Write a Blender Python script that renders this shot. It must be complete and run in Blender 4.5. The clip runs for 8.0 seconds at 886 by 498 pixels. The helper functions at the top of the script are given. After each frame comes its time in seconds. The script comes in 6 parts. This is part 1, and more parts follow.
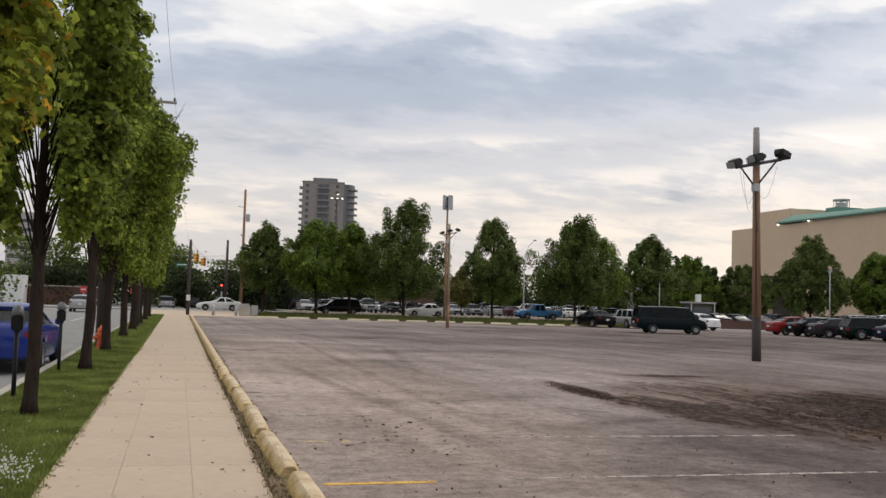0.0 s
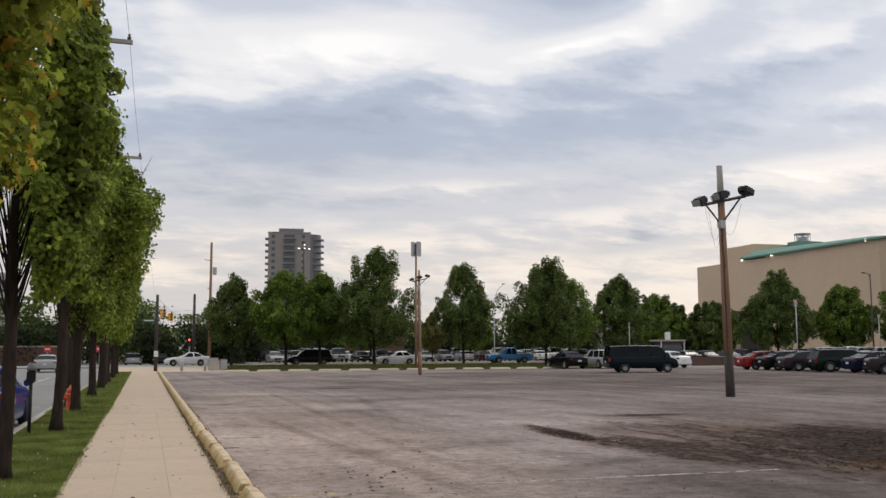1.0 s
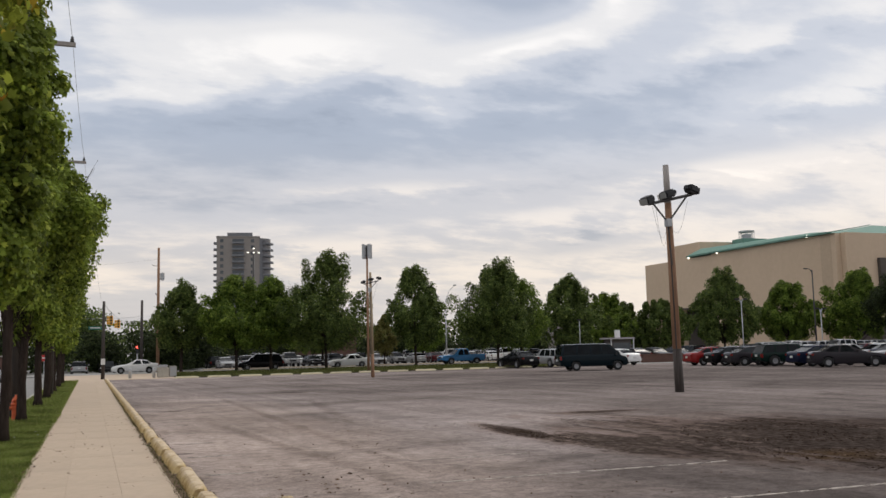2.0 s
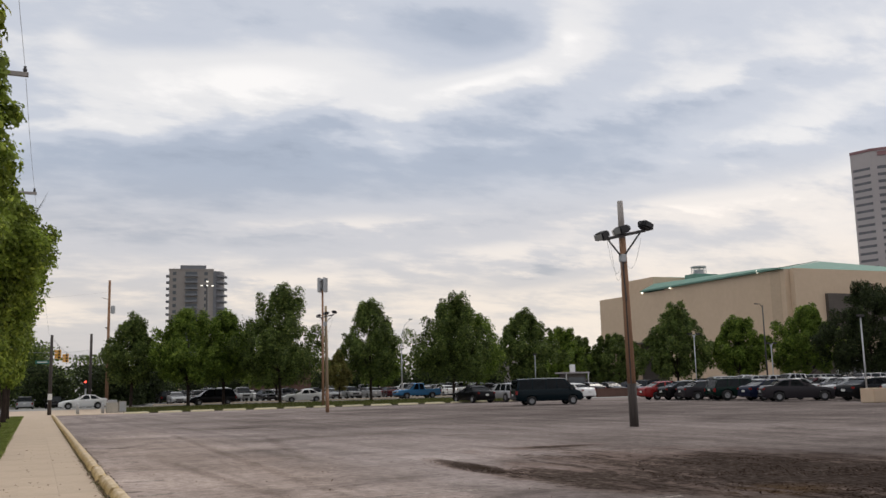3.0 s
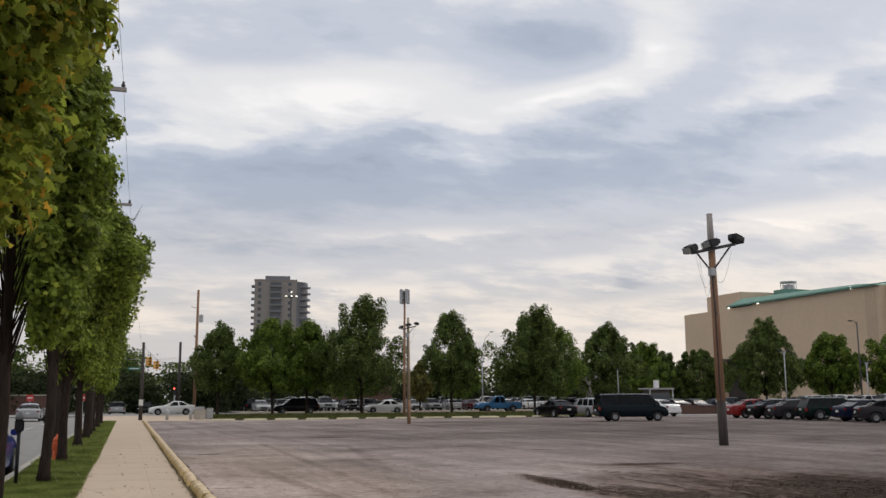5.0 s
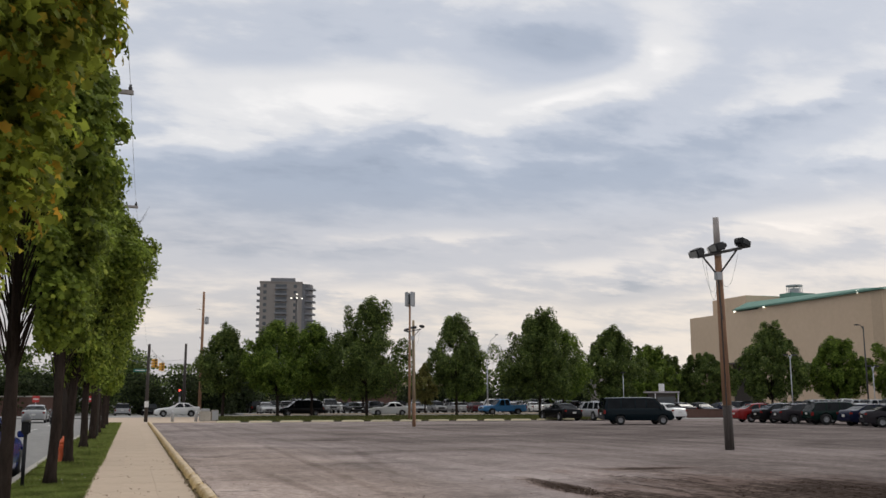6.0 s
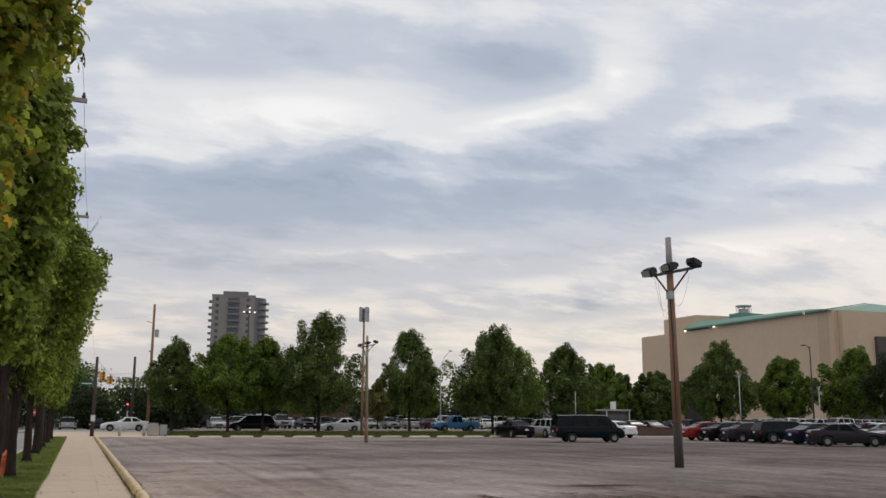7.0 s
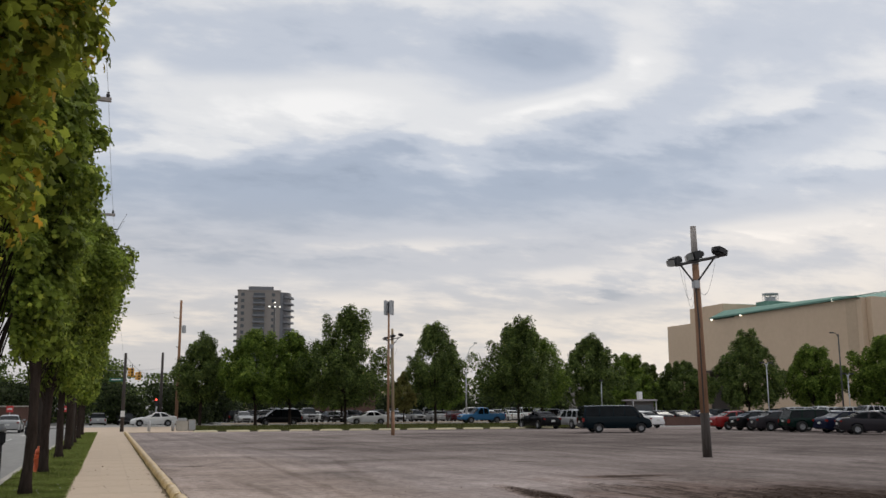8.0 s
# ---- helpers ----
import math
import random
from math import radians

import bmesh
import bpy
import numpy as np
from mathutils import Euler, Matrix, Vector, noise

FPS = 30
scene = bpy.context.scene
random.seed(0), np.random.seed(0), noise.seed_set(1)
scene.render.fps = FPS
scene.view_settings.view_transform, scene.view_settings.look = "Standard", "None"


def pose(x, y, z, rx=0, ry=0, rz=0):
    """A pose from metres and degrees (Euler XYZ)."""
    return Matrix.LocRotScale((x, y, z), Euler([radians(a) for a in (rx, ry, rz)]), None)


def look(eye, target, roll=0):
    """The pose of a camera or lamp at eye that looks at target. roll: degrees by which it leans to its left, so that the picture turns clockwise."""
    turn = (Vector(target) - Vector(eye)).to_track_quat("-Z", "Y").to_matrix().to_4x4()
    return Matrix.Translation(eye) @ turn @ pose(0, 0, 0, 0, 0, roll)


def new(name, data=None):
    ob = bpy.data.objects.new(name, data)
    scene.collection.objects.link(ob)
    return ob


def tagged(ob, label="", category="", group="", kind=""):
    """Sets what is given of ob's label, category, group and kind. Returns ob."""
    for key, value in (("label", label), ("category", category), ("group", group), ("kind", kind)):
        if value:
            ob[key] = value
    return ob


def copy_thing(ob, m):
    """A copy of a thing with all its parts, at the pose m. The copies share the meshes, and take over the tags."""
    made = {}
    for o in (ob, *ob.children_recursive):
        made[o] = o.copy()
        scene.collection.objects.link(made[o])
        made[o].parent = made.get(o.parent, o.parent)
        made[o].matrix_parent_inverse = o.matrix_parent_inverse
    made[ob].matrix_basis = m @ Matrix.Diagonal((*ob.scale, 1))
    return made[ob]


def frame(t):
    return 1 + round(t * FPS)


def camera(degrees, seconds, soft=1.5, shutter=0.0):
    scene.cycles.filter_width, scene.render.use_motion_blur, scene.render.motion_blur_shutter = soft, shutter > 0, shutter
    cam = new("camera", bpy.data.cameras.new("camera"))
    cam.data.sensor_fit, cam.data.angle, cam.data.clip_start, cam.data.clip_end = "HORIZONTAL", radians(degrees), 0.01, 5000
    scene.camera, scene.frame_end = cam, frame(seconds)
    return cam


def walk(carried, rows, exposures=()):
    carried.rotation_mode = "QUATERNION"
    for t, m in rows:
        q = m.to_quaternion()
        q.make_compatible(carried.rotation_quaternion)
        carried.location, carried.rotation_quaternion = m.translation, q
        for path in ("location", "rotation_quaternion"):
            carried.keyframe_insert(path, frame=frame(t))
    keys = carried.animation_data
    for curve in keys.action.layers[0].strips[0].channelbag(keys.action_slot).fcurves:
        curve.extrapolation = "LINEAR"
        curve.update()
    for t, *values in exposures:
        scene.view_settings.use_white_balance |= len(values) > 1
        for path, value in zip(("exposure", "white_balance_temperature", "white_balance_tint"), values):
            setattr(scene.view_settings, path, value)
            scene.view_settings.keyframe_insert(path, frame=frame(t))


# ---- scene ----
# lens and path: a hand-held stand at the edge of a lot, turning a little
cam = camera(51.16, 8.0, soft=1.5)
PATH = [
    (0.0, 0.146, -0.024, 1.649, -15.94, 3.32, -1.86), (0.5, 0.089, 0.000, 1.638, -17.54, 5.34, 0.11),
    (1.0, 0.005, -0.001, 1.646, -17.80, 6.20, 0.20), (1.5, 0.004, -0.028, 1.631, -17.75, 5.81, 1.22),
    (1.7, -0.034, -0.040, 1.614, -20.19, 5.94, 1.14), (2.8, -0.052, -0.052, 1.660, -21.38, 7.54, 1.71),
    (3.0, -0.063, -0.044, 1.632, -23.49, 8.31, 1.37), (3.5, -0.139, -0.009, 1.605, -23.06, 6.41, 1.85),
    (4.0, -0.114, 0.070, 1.633, -20.55, 6.98, 2.02), (4.5, -0.172, 0.052, 1.626, -19.04, 6.58, 0.31),
    (5.0, -0.152, 0.089, 1.636, -18.63, 9.15, 0.24), (5.2, -0.170, 0.110, 1.668, -17.80, 9.88, -0.09),
    (6.5, -0.175, 0.081, 1.654, -19.46, 9.03, 0.01), (7.0, -0.186, 0.086, 1.650, -21.22, 10.30, -0.40),
    (7.5, -0.178, 0.107, 1.664, -20.67, 10.52, -0.71), (8.0, -0.199, 0.077, 1.655, -19.64, 9.82, 0.21),
]
walk(cam, [(t, pose(x, y, z, 90 + p, r, w)) for t, x, y, z, w, p, r in PATH],
     [(0.0, 0.14, 6800, 11), (1.0, 0.06, 6690, 11), (3.0, 0.0, 6700, 11), (5.0, -0.04, 6650, 11), (8.0, -0.08, 6600, 10)])

# ---- light: a bright cloudy sky and a weak wide sun behind it ----
SUN_AZ, SUN_EL = 60.0, 38.0          # degrees, azimuth from +y towards +x


def sky_world():
    w = bpy.data.worlds.new("cloudy_sky")
    scene.world = w
    w.use_nodes = True
    nt = w.node_tree
    nt.nodes.clear()
    N, L = nt.nodes.new, nt.links.new

    def math_node(op, a, b=None, clamp=False):
        n = N("ShaderNodeMath")
        n.operation, n.use_clamp = op, clamp
        for i, v in enumerate((a, b)):
            if v is None:
                continue
            if isinstance(v, (int, float)):
                n.inputs[i].default_value = v
            else:
                L(v, n.inputs[i])
        return n.outputs[0]

    def ramp(fac, stops):
        n = N("ShaderNodeValToRGB")
        n.color_ramp.interpolation = "EASE"
        els = n.color_ramp.elements
        els[0].position, els[0].color = stops[0][0], (*stops[0][1], 1)
        els[1].position, els[1].color = stops[-1][0], (*stops[-1][1], 1)
        for p, c in stops[1:-1]:
            els.new(p).color = (*c, 1)
        L(fac, n.inputs[0])
        return n.outputs[0]

    out, bg = N("ShaderNodeOutputWorld"), N("ShaderNodeBackground")
    tex = N("ShaderNodeTexCoord")
    sep = N("ShaderNodeSeparateXYZ")
    L(tex.outputs["Generated"], sep.inputs[0])
    x, y, z = sep.outputs
    up = math_node("MAXIMUM", z, 0.0)
    # a flat layer of cloud overhead, seen in perspective
    den = math_node("ADD", up, 0.22)
    plane = N("ShaderNodeCombineXYZ")
    L(math_node("DIVIDE", x, den), plane.inputs[0])
    L(math_node("DIVIDE", y, den), plane.inputs[1])
    plane.inputs[2].default_value = CLOUD_SEED

    def cloud(scale, detail, rough, dist, stretch, turn, shift=0.0):
        n, mp = N("ShaderNodeTexNoise"), N("ShaderNodeMapping")
        mp.inputs["Rotation"].default_value = (0, 0, radians(turn))
        mp.inputs["Scale"].default_value = stretch
        mp.inputs["Location"].default_value = (shift, shift, 0)
        L(plane.outputs[0], mp.inputs[0])
        for k, val in (("Scale", scale), ("Detail", detail), ("Roughness", rough), ("Distortion", dist)):
            n.inputs[k].default_value = val
        L(mp.outputs[0], n.inputs["Vector"])
        return math_node("SUBTRACT", n.outputs[0], 0.5)

    broad = cloud(1.3, 4, 0.5, 0.3, (0.8, 1, 1), 20)
    puff = cloud(4.2, 6, 0.55, 0.2, (0.72, 1, 1), 24, 3.0)
    wisp = cloud(9.0, 8, 0.58, 0.1, (0.55, 1, 1), 26, 7.0)
    # heading and height in degrees, ruffled by the clouds themselves
    az = math_node("MULTIPLY", math_node("ARCTAN2", x, y), 180 / math.pi)
    el = math_node("MULTIPLY", math_node("ARCSINE", up), 180 / math.pi)
    fade = math_node("MINIMUM", math_node("MULTIPLY", el, 0.22), 1.0)
    az_w = math_node("ADD", az, math_node("ADD", math_node("MULTIPLY", broad, 10.0), math_node("MULTIPLY", puff, 9.0)))
    el_w = math_node("ADD", el, math_node("MULTIPLY", fade, math_node("ADD", math_node("MULTIPLY", puff, 3.2), math_node("MULTIPLY", wisp, 2.0))))
    at = N("ShaderNodeCombineXYZ")
    L(az_w, at.inputs[0])
    L(el_w, at.inputs[1])
    tall = N("ShaderNodeValToRGB")
    tall.color_ramp.interpolation = "EASE"
    te = tall.color_ramp.elements
    steps = SKY_TONE
    te[0].position, te[0].color = steps[0][0] / 90, (steps[0][1],) * 3 + (1,)
    te[1].position, te[1].color = steps[-1][0] / 90, (steps[-1][1],) * 3 + (1,)
    for deg, val in steps[1:-1]:
        te.new(deg / 90).color = (val, val, val, 1)
    L(math_node("DIVIDE", math_node("ADD", el, math_node("MULTIPLY", fade, math_node("MULTIPLY", puff, 4.0))), 90.0), tall.inputs[0])
    tone = tall.outputs[0]
    for cx, cy, rx, ry, tilt, amount in LIT_CLOUDS + GREY_CLOUDS:
        mp, gr = N("ShaderNodeMapping"), N("ShaderNodeTexGradient")
        mp.vector_type, gr.gradient_type = "TEXTURE", "QUADRATIC_SPHERE"
        mp.inputs["Location"].default_value = (cx, cy, 0)
        mp.inputs["Rotation"].default_value = (0, 0, radians(tilt))
        mp.inputs["Scale"].default_value = (rx, ry, 1)
        L(at.outputs[0], mp.inputs[0])
        L(mp.outputs[0], gr.inputs[0])
        tone = math_node("ADD", tone, math_node("MULTIPLY", gr.outputs["Fac"], amount))
    tone = math_node("ADD", tone, math_node("MULTIPLY", fade, math_node("ADD", math_node("MULTIPLY", puff, 0.68), math_node("MULTIPLY", wisp, 0.50))))
    tone = math_node("ADD", tone, math_node("MULTIPLY", math_node("MULTIPLY", math_node("SUBTRACT", x, 0.42), 0.42), math_node("SUBTRACT", 1.0, math_node("MULTIPLY", up, 2.8))), True)
    veil = ramp(tone, [(0.0, (0.30, 0.355, 0.45)), (0.30, (0.435, 0.497, 0.605)), (0.55, (0.595, 0.643, 0.732)), (0.80, (0.835, 0.845, 0.865)), (1.0, (1.0, 0.995, 0.99))])
    warm = ramp(math_node("DIVIDE", el, 90.0), [(0.0, (1.07, 0.955, 0.85)), (5 / 90, (1.08, 0.968, 0.855)), (9 / 90, (1.05, 0.983, 0.92)), (14 / 90, (1.0, 1.0, 1.0)), (1.0, (1.0, 1.0, 1.0))])
    mul = N("ShaderNodeMix")
    mul.data_type, mul.blend_type = "RGBA", "MULTIPLY"
    mul.inputs[0].default_value = 1.0
    L(veil, mul.inputs[6])
    L(warm, mul.inputs[7])
    sky = N("ShaderNodeTexSky")
    sky.sky_type, sky.sun_disc = "NISHITA", False
    sky.sun_elevation, sky.sun_rotation = radians(SUN_EL), radians(SUN_AZ)
    dim = N("ShaderNodeMix")
    dim.data_type, dim.blend_type = "RGBA", "MULTIPLY"
    dim.inputs[0].default_value = 1.0
    L(sky.outputs[0], dim.inputs[6])
    dim.inputs[7].default_value = (0.10, 0.10, 0.10, 1)
    mix = N("ShaderNodeMix")
    mix.data_type = "RGBA"
    mix.inputs[0].default_value = 0.92
    L(dim.outputs[2], mix.inputs[6])
    L(mul.outputs[2], mix.inputs[7])
    L(mix.outputs[2], bg.inputs["Color"])
    bg.inputs["Strength"].default_value = 1.0
    L(bg.outputs[0], out.inputs["Surface"])


CLOUD_SEED = 11.3
# brightness of the cloud layer by height in degrees, then single banks: heading, height, half length, half depth, tilt, strength
SKY_TONE = [(0, 0.60), (4, 0.69), (7, 0.67), (9, 0.58), (11.5, 0.50), (14, 0.44), (17, 0.58), (19.5, 0.65), (22, 0.58), (26, 0.66), (40, 0.66), (90, 0.60)]
LIT_CLOUDS = [(10, 18.3, 18.2, 4.1, 6, 0.4), (16.7, 17.5, 11, 2.9, -6, 0.25), (3.2, 16.4, 11, 4.1, 8, 0.16), (26.3, 18.2, 11, 2.6, 10, 0.45), (31.8, 20.7, 7.7, 4.1, 35, 0.42), (1.2, 20.1, 3.9, 2, 0, 0.22), (-0.4, 23.8, 12.1, 3.5, 0, 0.2), (16, 24.9, 14.3, 2.3, -4, 0.18), (41.3, 17.7, 16.6, 1.9, 9, 0.2), (45.9, 14.7, 12.7, 2, 9, 0.22), (19.2, 10.3, 14.3, 1.5, 1, 0.18), (39.1, 10.5, 10.5, 1.5, 4, 0.32), (47.3, 11.1, 8.3, 2.3, 10, 0.28), (26.3, 8, 16.6, 1.6, 4, 0.14), (0.7, 4.8, 6.1, 1.5, 0, 0.34), (13, 6.6, 9, 1.0, 2, 0.2)]
GREY_CLOUDS = [(24.5, 21.5, 13.2, 4.9, -6, -0.36), (8.5, 21.2, 16.6, 2.6, 3, -0.2), (14.6, 13.9, 28.7, 4.4, 3, -0.22), (3.5, 13.6, 9.4, 3.2, 0, -0.05), (29.5, 14, 18.2, 3.2, 7, -0.2), (41.6, 16.3, 18.2, 2.3, 9, -0.2), (39.5, 22.5, 14.3, 3.5, 4, -0.1), (29.5, 6.5, 6.6, 1.2, 3, -0.34), (13.2, 9.1, 23.2, 1.5, 2, -0.1), (43.1, 13.2, 16.6, 2, 9, -0.12)]
sky_world()
sun = new("sun", bpy.data.lights.new("sun", "SUN"))
sun.data.energy, sun.data.angle, sun.data.color = 1.1, radians(25), (1.0, 0.95, 0.88)
sun.matrix_world = look((0, 0, 60), (-60 * math.sin(radians(SUN_AZ)) / math.tan(radians(SUN_EL)), -60 * math.cos(radians(SUN_AZ)) / math.tan(radians(SUN_EL)), 0))

# ---- materials ----


def mat(name, colour, rough=0.8, vary=0.15, scale=3.0, bump=0.0, bump_scale=60.0, metal=0.0, second=None, spec=0.5, stretch=None, island=0.0, obrand=0.0, coat=0.0):
    """A surface: a base colour broken up at two scales, with fine relief, in metres."""
    m = bpy.data.materials.new(name)
    m.use_nodes = True
    nt = m.node_tree
    N, L = nt.nodes.new, nt.links.new
    b = nt.nodes["Principled BSDF"]
    b.inputs["Roughness"].default_value, b.inputs["Metallic"].default_value = rough, metal
    b.inputs["Specular IOR Level"].default_value = spec
    b.inputs["Coat Weight"].default_value = coat
    tex = N("ShaderNodeTexCoord")
    vec = tex.outputs["Object"]
    if stretch:
        mp = N("ShaderNodeMapping")
        mp.inputs["Scale"].default_value = stretch
        L(vec, mp.inputs[0])
        vec = mp.outputs[0]

    def noise_node(s, d, r=0.55):
        n = N("ShaderNodeTexNoise")
        n.inputs["Scale"].default_value, n.inputs["Detail"].default_value, n.inputs["Roughness"].default_value = s, d, r
        L(vec, n.inputs["Vector"])
        return n.outputs[0]

    dark = tuple(c * (1 - vary) for c in colour)
    light = tuple(min(1, c * (1 + vary)) for c in colour) if second is None else second
    a, c = noise_node(scale, 4), noise_node(scale * 9, 5, 0.65)
    mid = N("ShaderNodeMath")
    mid.operation = "MULTIPLY_ADD"
    L(c, mid.inputs[0])
    mid.inputs[1].default_value = 0.45
    sc = N("ShaderNodeMath")
    sc.operation = "MULTIPLY"
    L(a, sc.inputs[0])
    sc.inputs[1].default_value = 0.55
    L(sc.outputs[0], mid.inputs[2])
    r = N("ShaderNodeValToRGB")
    r.color_ramp.elements[0].position, r.color_ramp.elements[0].color = 0.32, (*dark, 1)
    r.color_ramp.elements[1].position, r.color_ramp.elements[1].color = 0.68, (*light, 1)
    L(mid.outputs[0], r.inputs[0])
    col = r.outputs[0]
    if island or obrand:
        hs = N("ShaderNodeHueSaturation")
        src = N("ShaderNodeNewGeometry").outputs["Random Per Island"] if island else N("ShaderNodeObjectInfo").outputs["Random"]
        amount = island or obrand
        mr = N("ShaderNodeMapRange")
        mr.inputs["To Min"].default_value, mr.inputs["To Max"].default_value = 1 - amount, 1 + amount
        L(src, mr.inputs[0])
        L(mr.outputs[0], hs.inputs["Value"])
        L(col, hs.inputs["Color"])
        col = hs.outputs[0]
    L(col, b.inputs["Base Color"])
    if bump:
        bn = N("ShaderNodeBump")
        bn.inputs["Strength"].default_value, bn.inputs["Distance"].default_value = min(1.0, bump), 0.02
        L(noise_node(bump_scale, 3), bn.inputs["Height"])
        L(bn.outputs[0], b.inputs["Normal"])
    return m


def leaf_mat(name, dark, light, tip=None, through_light=0.4):
    """Leaves: each one its own shade, a little light let through, lit and shaded clumps painted in by noise."""
    m = bpy.data.materials.new(name)
    m.use_nodes = True
    nt = m.node_tree
    N, L = nt.nodes.new, nt.links.new
    b, out = nt.nodes["Principled BSDF"], nt.nodes["Material Output"]
    b.inputs["Roughness"].default_value = 0.55
    b.inputs["Specular IOR Level"].default_value = 0.08
    geo = N("ShaderNodeNewGeometry")
    r = N("ShaderNodeValToRGB")
    e = r.color_ramp.elements
    e[0].position, e[0].color = 0.0, (*dark, 1)
    e[1].position, e[1].color = 0.86, (*light, 1)
    if tip:
        e.new(1.0).color = (*tip, 1)
    L(geo.outputs["Random Per Island"], r.inputs[0])
    # soft patches of brightness in the colour imitate lit and shaded clumps
    tex = N("ShaderNodeTexCoord")
    n = N("ShaderNodeTexNoise")
    n.inputs["Scale"].default_value, n.inputs["Detail"].default_value = 1.1, 3
    L(tex.outputs["Object"], n.inputs["Vector"])
    hs = N("ShaderNodeHueSaturation")
    mr = N("ShaderNodeMapRange")
    mr.inputs["From Min"].default_value, mr.inputs["From Max"].default_value = 0.3, 0.7
    mr.inputs["To Min"].default_value, mr.inputs["To Max"].default_value = 0.5, 1.45
    L(n.outputs[0], mr.inputs[0])
    L(mr.outputs[0], hs.inputs["Value"])
    L(r.outputs[0], hs.inputs["Color"])
    L(hs.outputs[0], b.inputs["Base Color"])
    tr, mx = N("ShaderNodeBsdfTranslucent"), N("ShaderNodeMixShader")
    L(hs.outputs[0], tr.inputs["Color"])
    mx.inputs[0].default_value = through_light
    L(b.outputs[0], mx.inputs[1])
    L(tr.outputs[0], mx.inputs[2])
    L(mx.outputs[0], out.inputs["Surface"])
    return m


def glow(name, colour, strength):
    m = bpy.data.materials.new(name)
    m.use_nodes = True
    b = m.node_tree.nodes["Principled BSDF"]
    b.inputs["Base Color"].default_value = (*colour, 1)
    b.inputs["Emission Color"].default_value = (*colour, 1)
    b.inputs["Emission Strength"].default_value = strength
    return m


def lot_mat():
    """Old bleached asphalt: sweeping tracks, patches, fine cracks, and a wide spread of dark gravel and mud."""
    m = bpy.data.materials.new("lot_asphalt")
    m.use_nodes = True
    nt = m.node_tree
    N, L = nt.nodes.new, nt.links.new
    b = nt.nodes["Principled BSDF"]
    b.inputs["Roughness"].default_value = 0.85
    b.inputs["Specular IOR Level"].default_value = 0.0
    tex = N("ShaderNodeTexCoord")
    vec = tex.outputs["Object"]

    def mapped(scale, turn=0.0, shift=(0, 0, 0)):
        mp = N("ShaderNodeMapping")
        mp.inputs["Scale"].default_value, mp.inputs["Location"].default_value = scale, shift
        mp.inputs["Rotation"].default_value = (0, 0, radians(turn))
        L(vec, mp.inputs[0])
        return mp.outputs[0]

    def along(turn, across, length, shift=0.0):
        """Space drawn out along a heading, in degrees from +x."""
        ro, sc = N("ShaderNodeVectorRotate"), N("ShaderNodeVectorMath")
        ro.rotation_type = "Z_AXIS"
        ro.inputs["Angle"].default_value = radians(-turn)
        L(vec, ro.inputs["Vector"])
        sc.operation = "MULTIPLY_ADD"
        L(ro.outputs[0], sc.inputs[0])
        sc.inputs[1].default_value = (1 / length, 1 / across, 1)
        sc.inputs[2].default_value = (shift, shift, 0)
        return sc.outputs[0]

    def noise_node(v, s, d, r=0.55, dist=0.0):
        n = N("ShaderNodeTexNoise")
        n.inputs["Scale"].default_value, n.inputs["Detail"].default_value, n.inputs["Roughness"].default_value = s, d, r
        n.inputs["Distortion"].default_value = dist
        L(v, n.inputs["Vector"])
        return n.outputs[0]

    def ramp(fac, *stops):
        n = N("ShaderNodeValToRGB")
        e = n.color_ramp.elements
        top = stops[-1][0]
        if top > 1.0:
            k = N("ShaderNodeMath")
            k.operation = "DIVIDE"
            L(fac, k.inputs[0])
            k.inputs[1].default_value = top
            fac = k.outputs[0]
            stops = [(p / top, c) for p, c in stops]
        e[0].position, e[0].color = stops[0][0], (*stops[0][1], 1)
        e[1].position, e[1].color = stops[-1][0], (*stops[-1][1], 1)
        for p, c in stops[1:-1]:
            e.new(p).color = (*c, 1)
        L(fac, n.inputs[0])
        return n.outputs[0]

    def mixed(fac, a, c, kind="MIX"):
        n = N("ShaderNodeMix")
        n.data_type, n.blend_type = "RGBA", kind
        if isinstance(fac, float):
            n.inputs[0].default_value = fac
        else:
            L(fac, n.inputs[0])
        for s, v in ((n.inputs[6], a), (n.inputs[7], c)):
            if isinstance(v, tuple):
                s.default_value = (*v, 1)
            else:
                L(v, s)
        return n.outputs[2]

    def grey(v):
        return (v, v, v)

    base = ramp(noise_node(vec, 0.16, 5, 0.6), (0.30, (0.202, 0.170, 0.159)), (0.5, (0.304, 0.258, 0.243)), (0.70, (0.406, 0.348, 0.330)))
    # wheel tracks that sweep over the lot, two ways
    t1 = ramp(noise_node(along(TRACKS, 0.8, 14.0), 0.9, 5, 0.6, 0.25), (0.32, grey(0.80)), (0.5, grey(1.0)), (0.66, grey(1.13)))
    t2 = ramp(noise_node(along(8, 1.2, 9.0, 4.0), 0.7, 4, 0.6, 0.5), (0.36, grey(0.95)), (0.5, grey(1.0)), (0.68, grey(1.03)))
    col = mixed(1.0, mixed(1.0, base, t1, "MULTIPLY"), t2, "MULTIPLY")
    fine = ramp(noise_node(vec, 5.0, 7, 0.78), (0.32, grey(0.62)), (0.5, grey(1.0)), (0.70, grey(1.32)))
    blot = ramp(noise_node(mapped((0.8, 1.0, 1), 20, (7, 2, 0)), 0.55, 6, 0.68, 0.9), (0.34, grey(0.74)), (0.46, grey(0.97)), (0.66, grey(1.10)))
    col = mixed(1.0, col, blot, "MULTIPLY")
    grain = ramp(noise_node(vec, 26.0, 6, 0.85), (0.34, grey(0.62)), (0.5, grey(1.0)), (0.66, grey(1.3)))
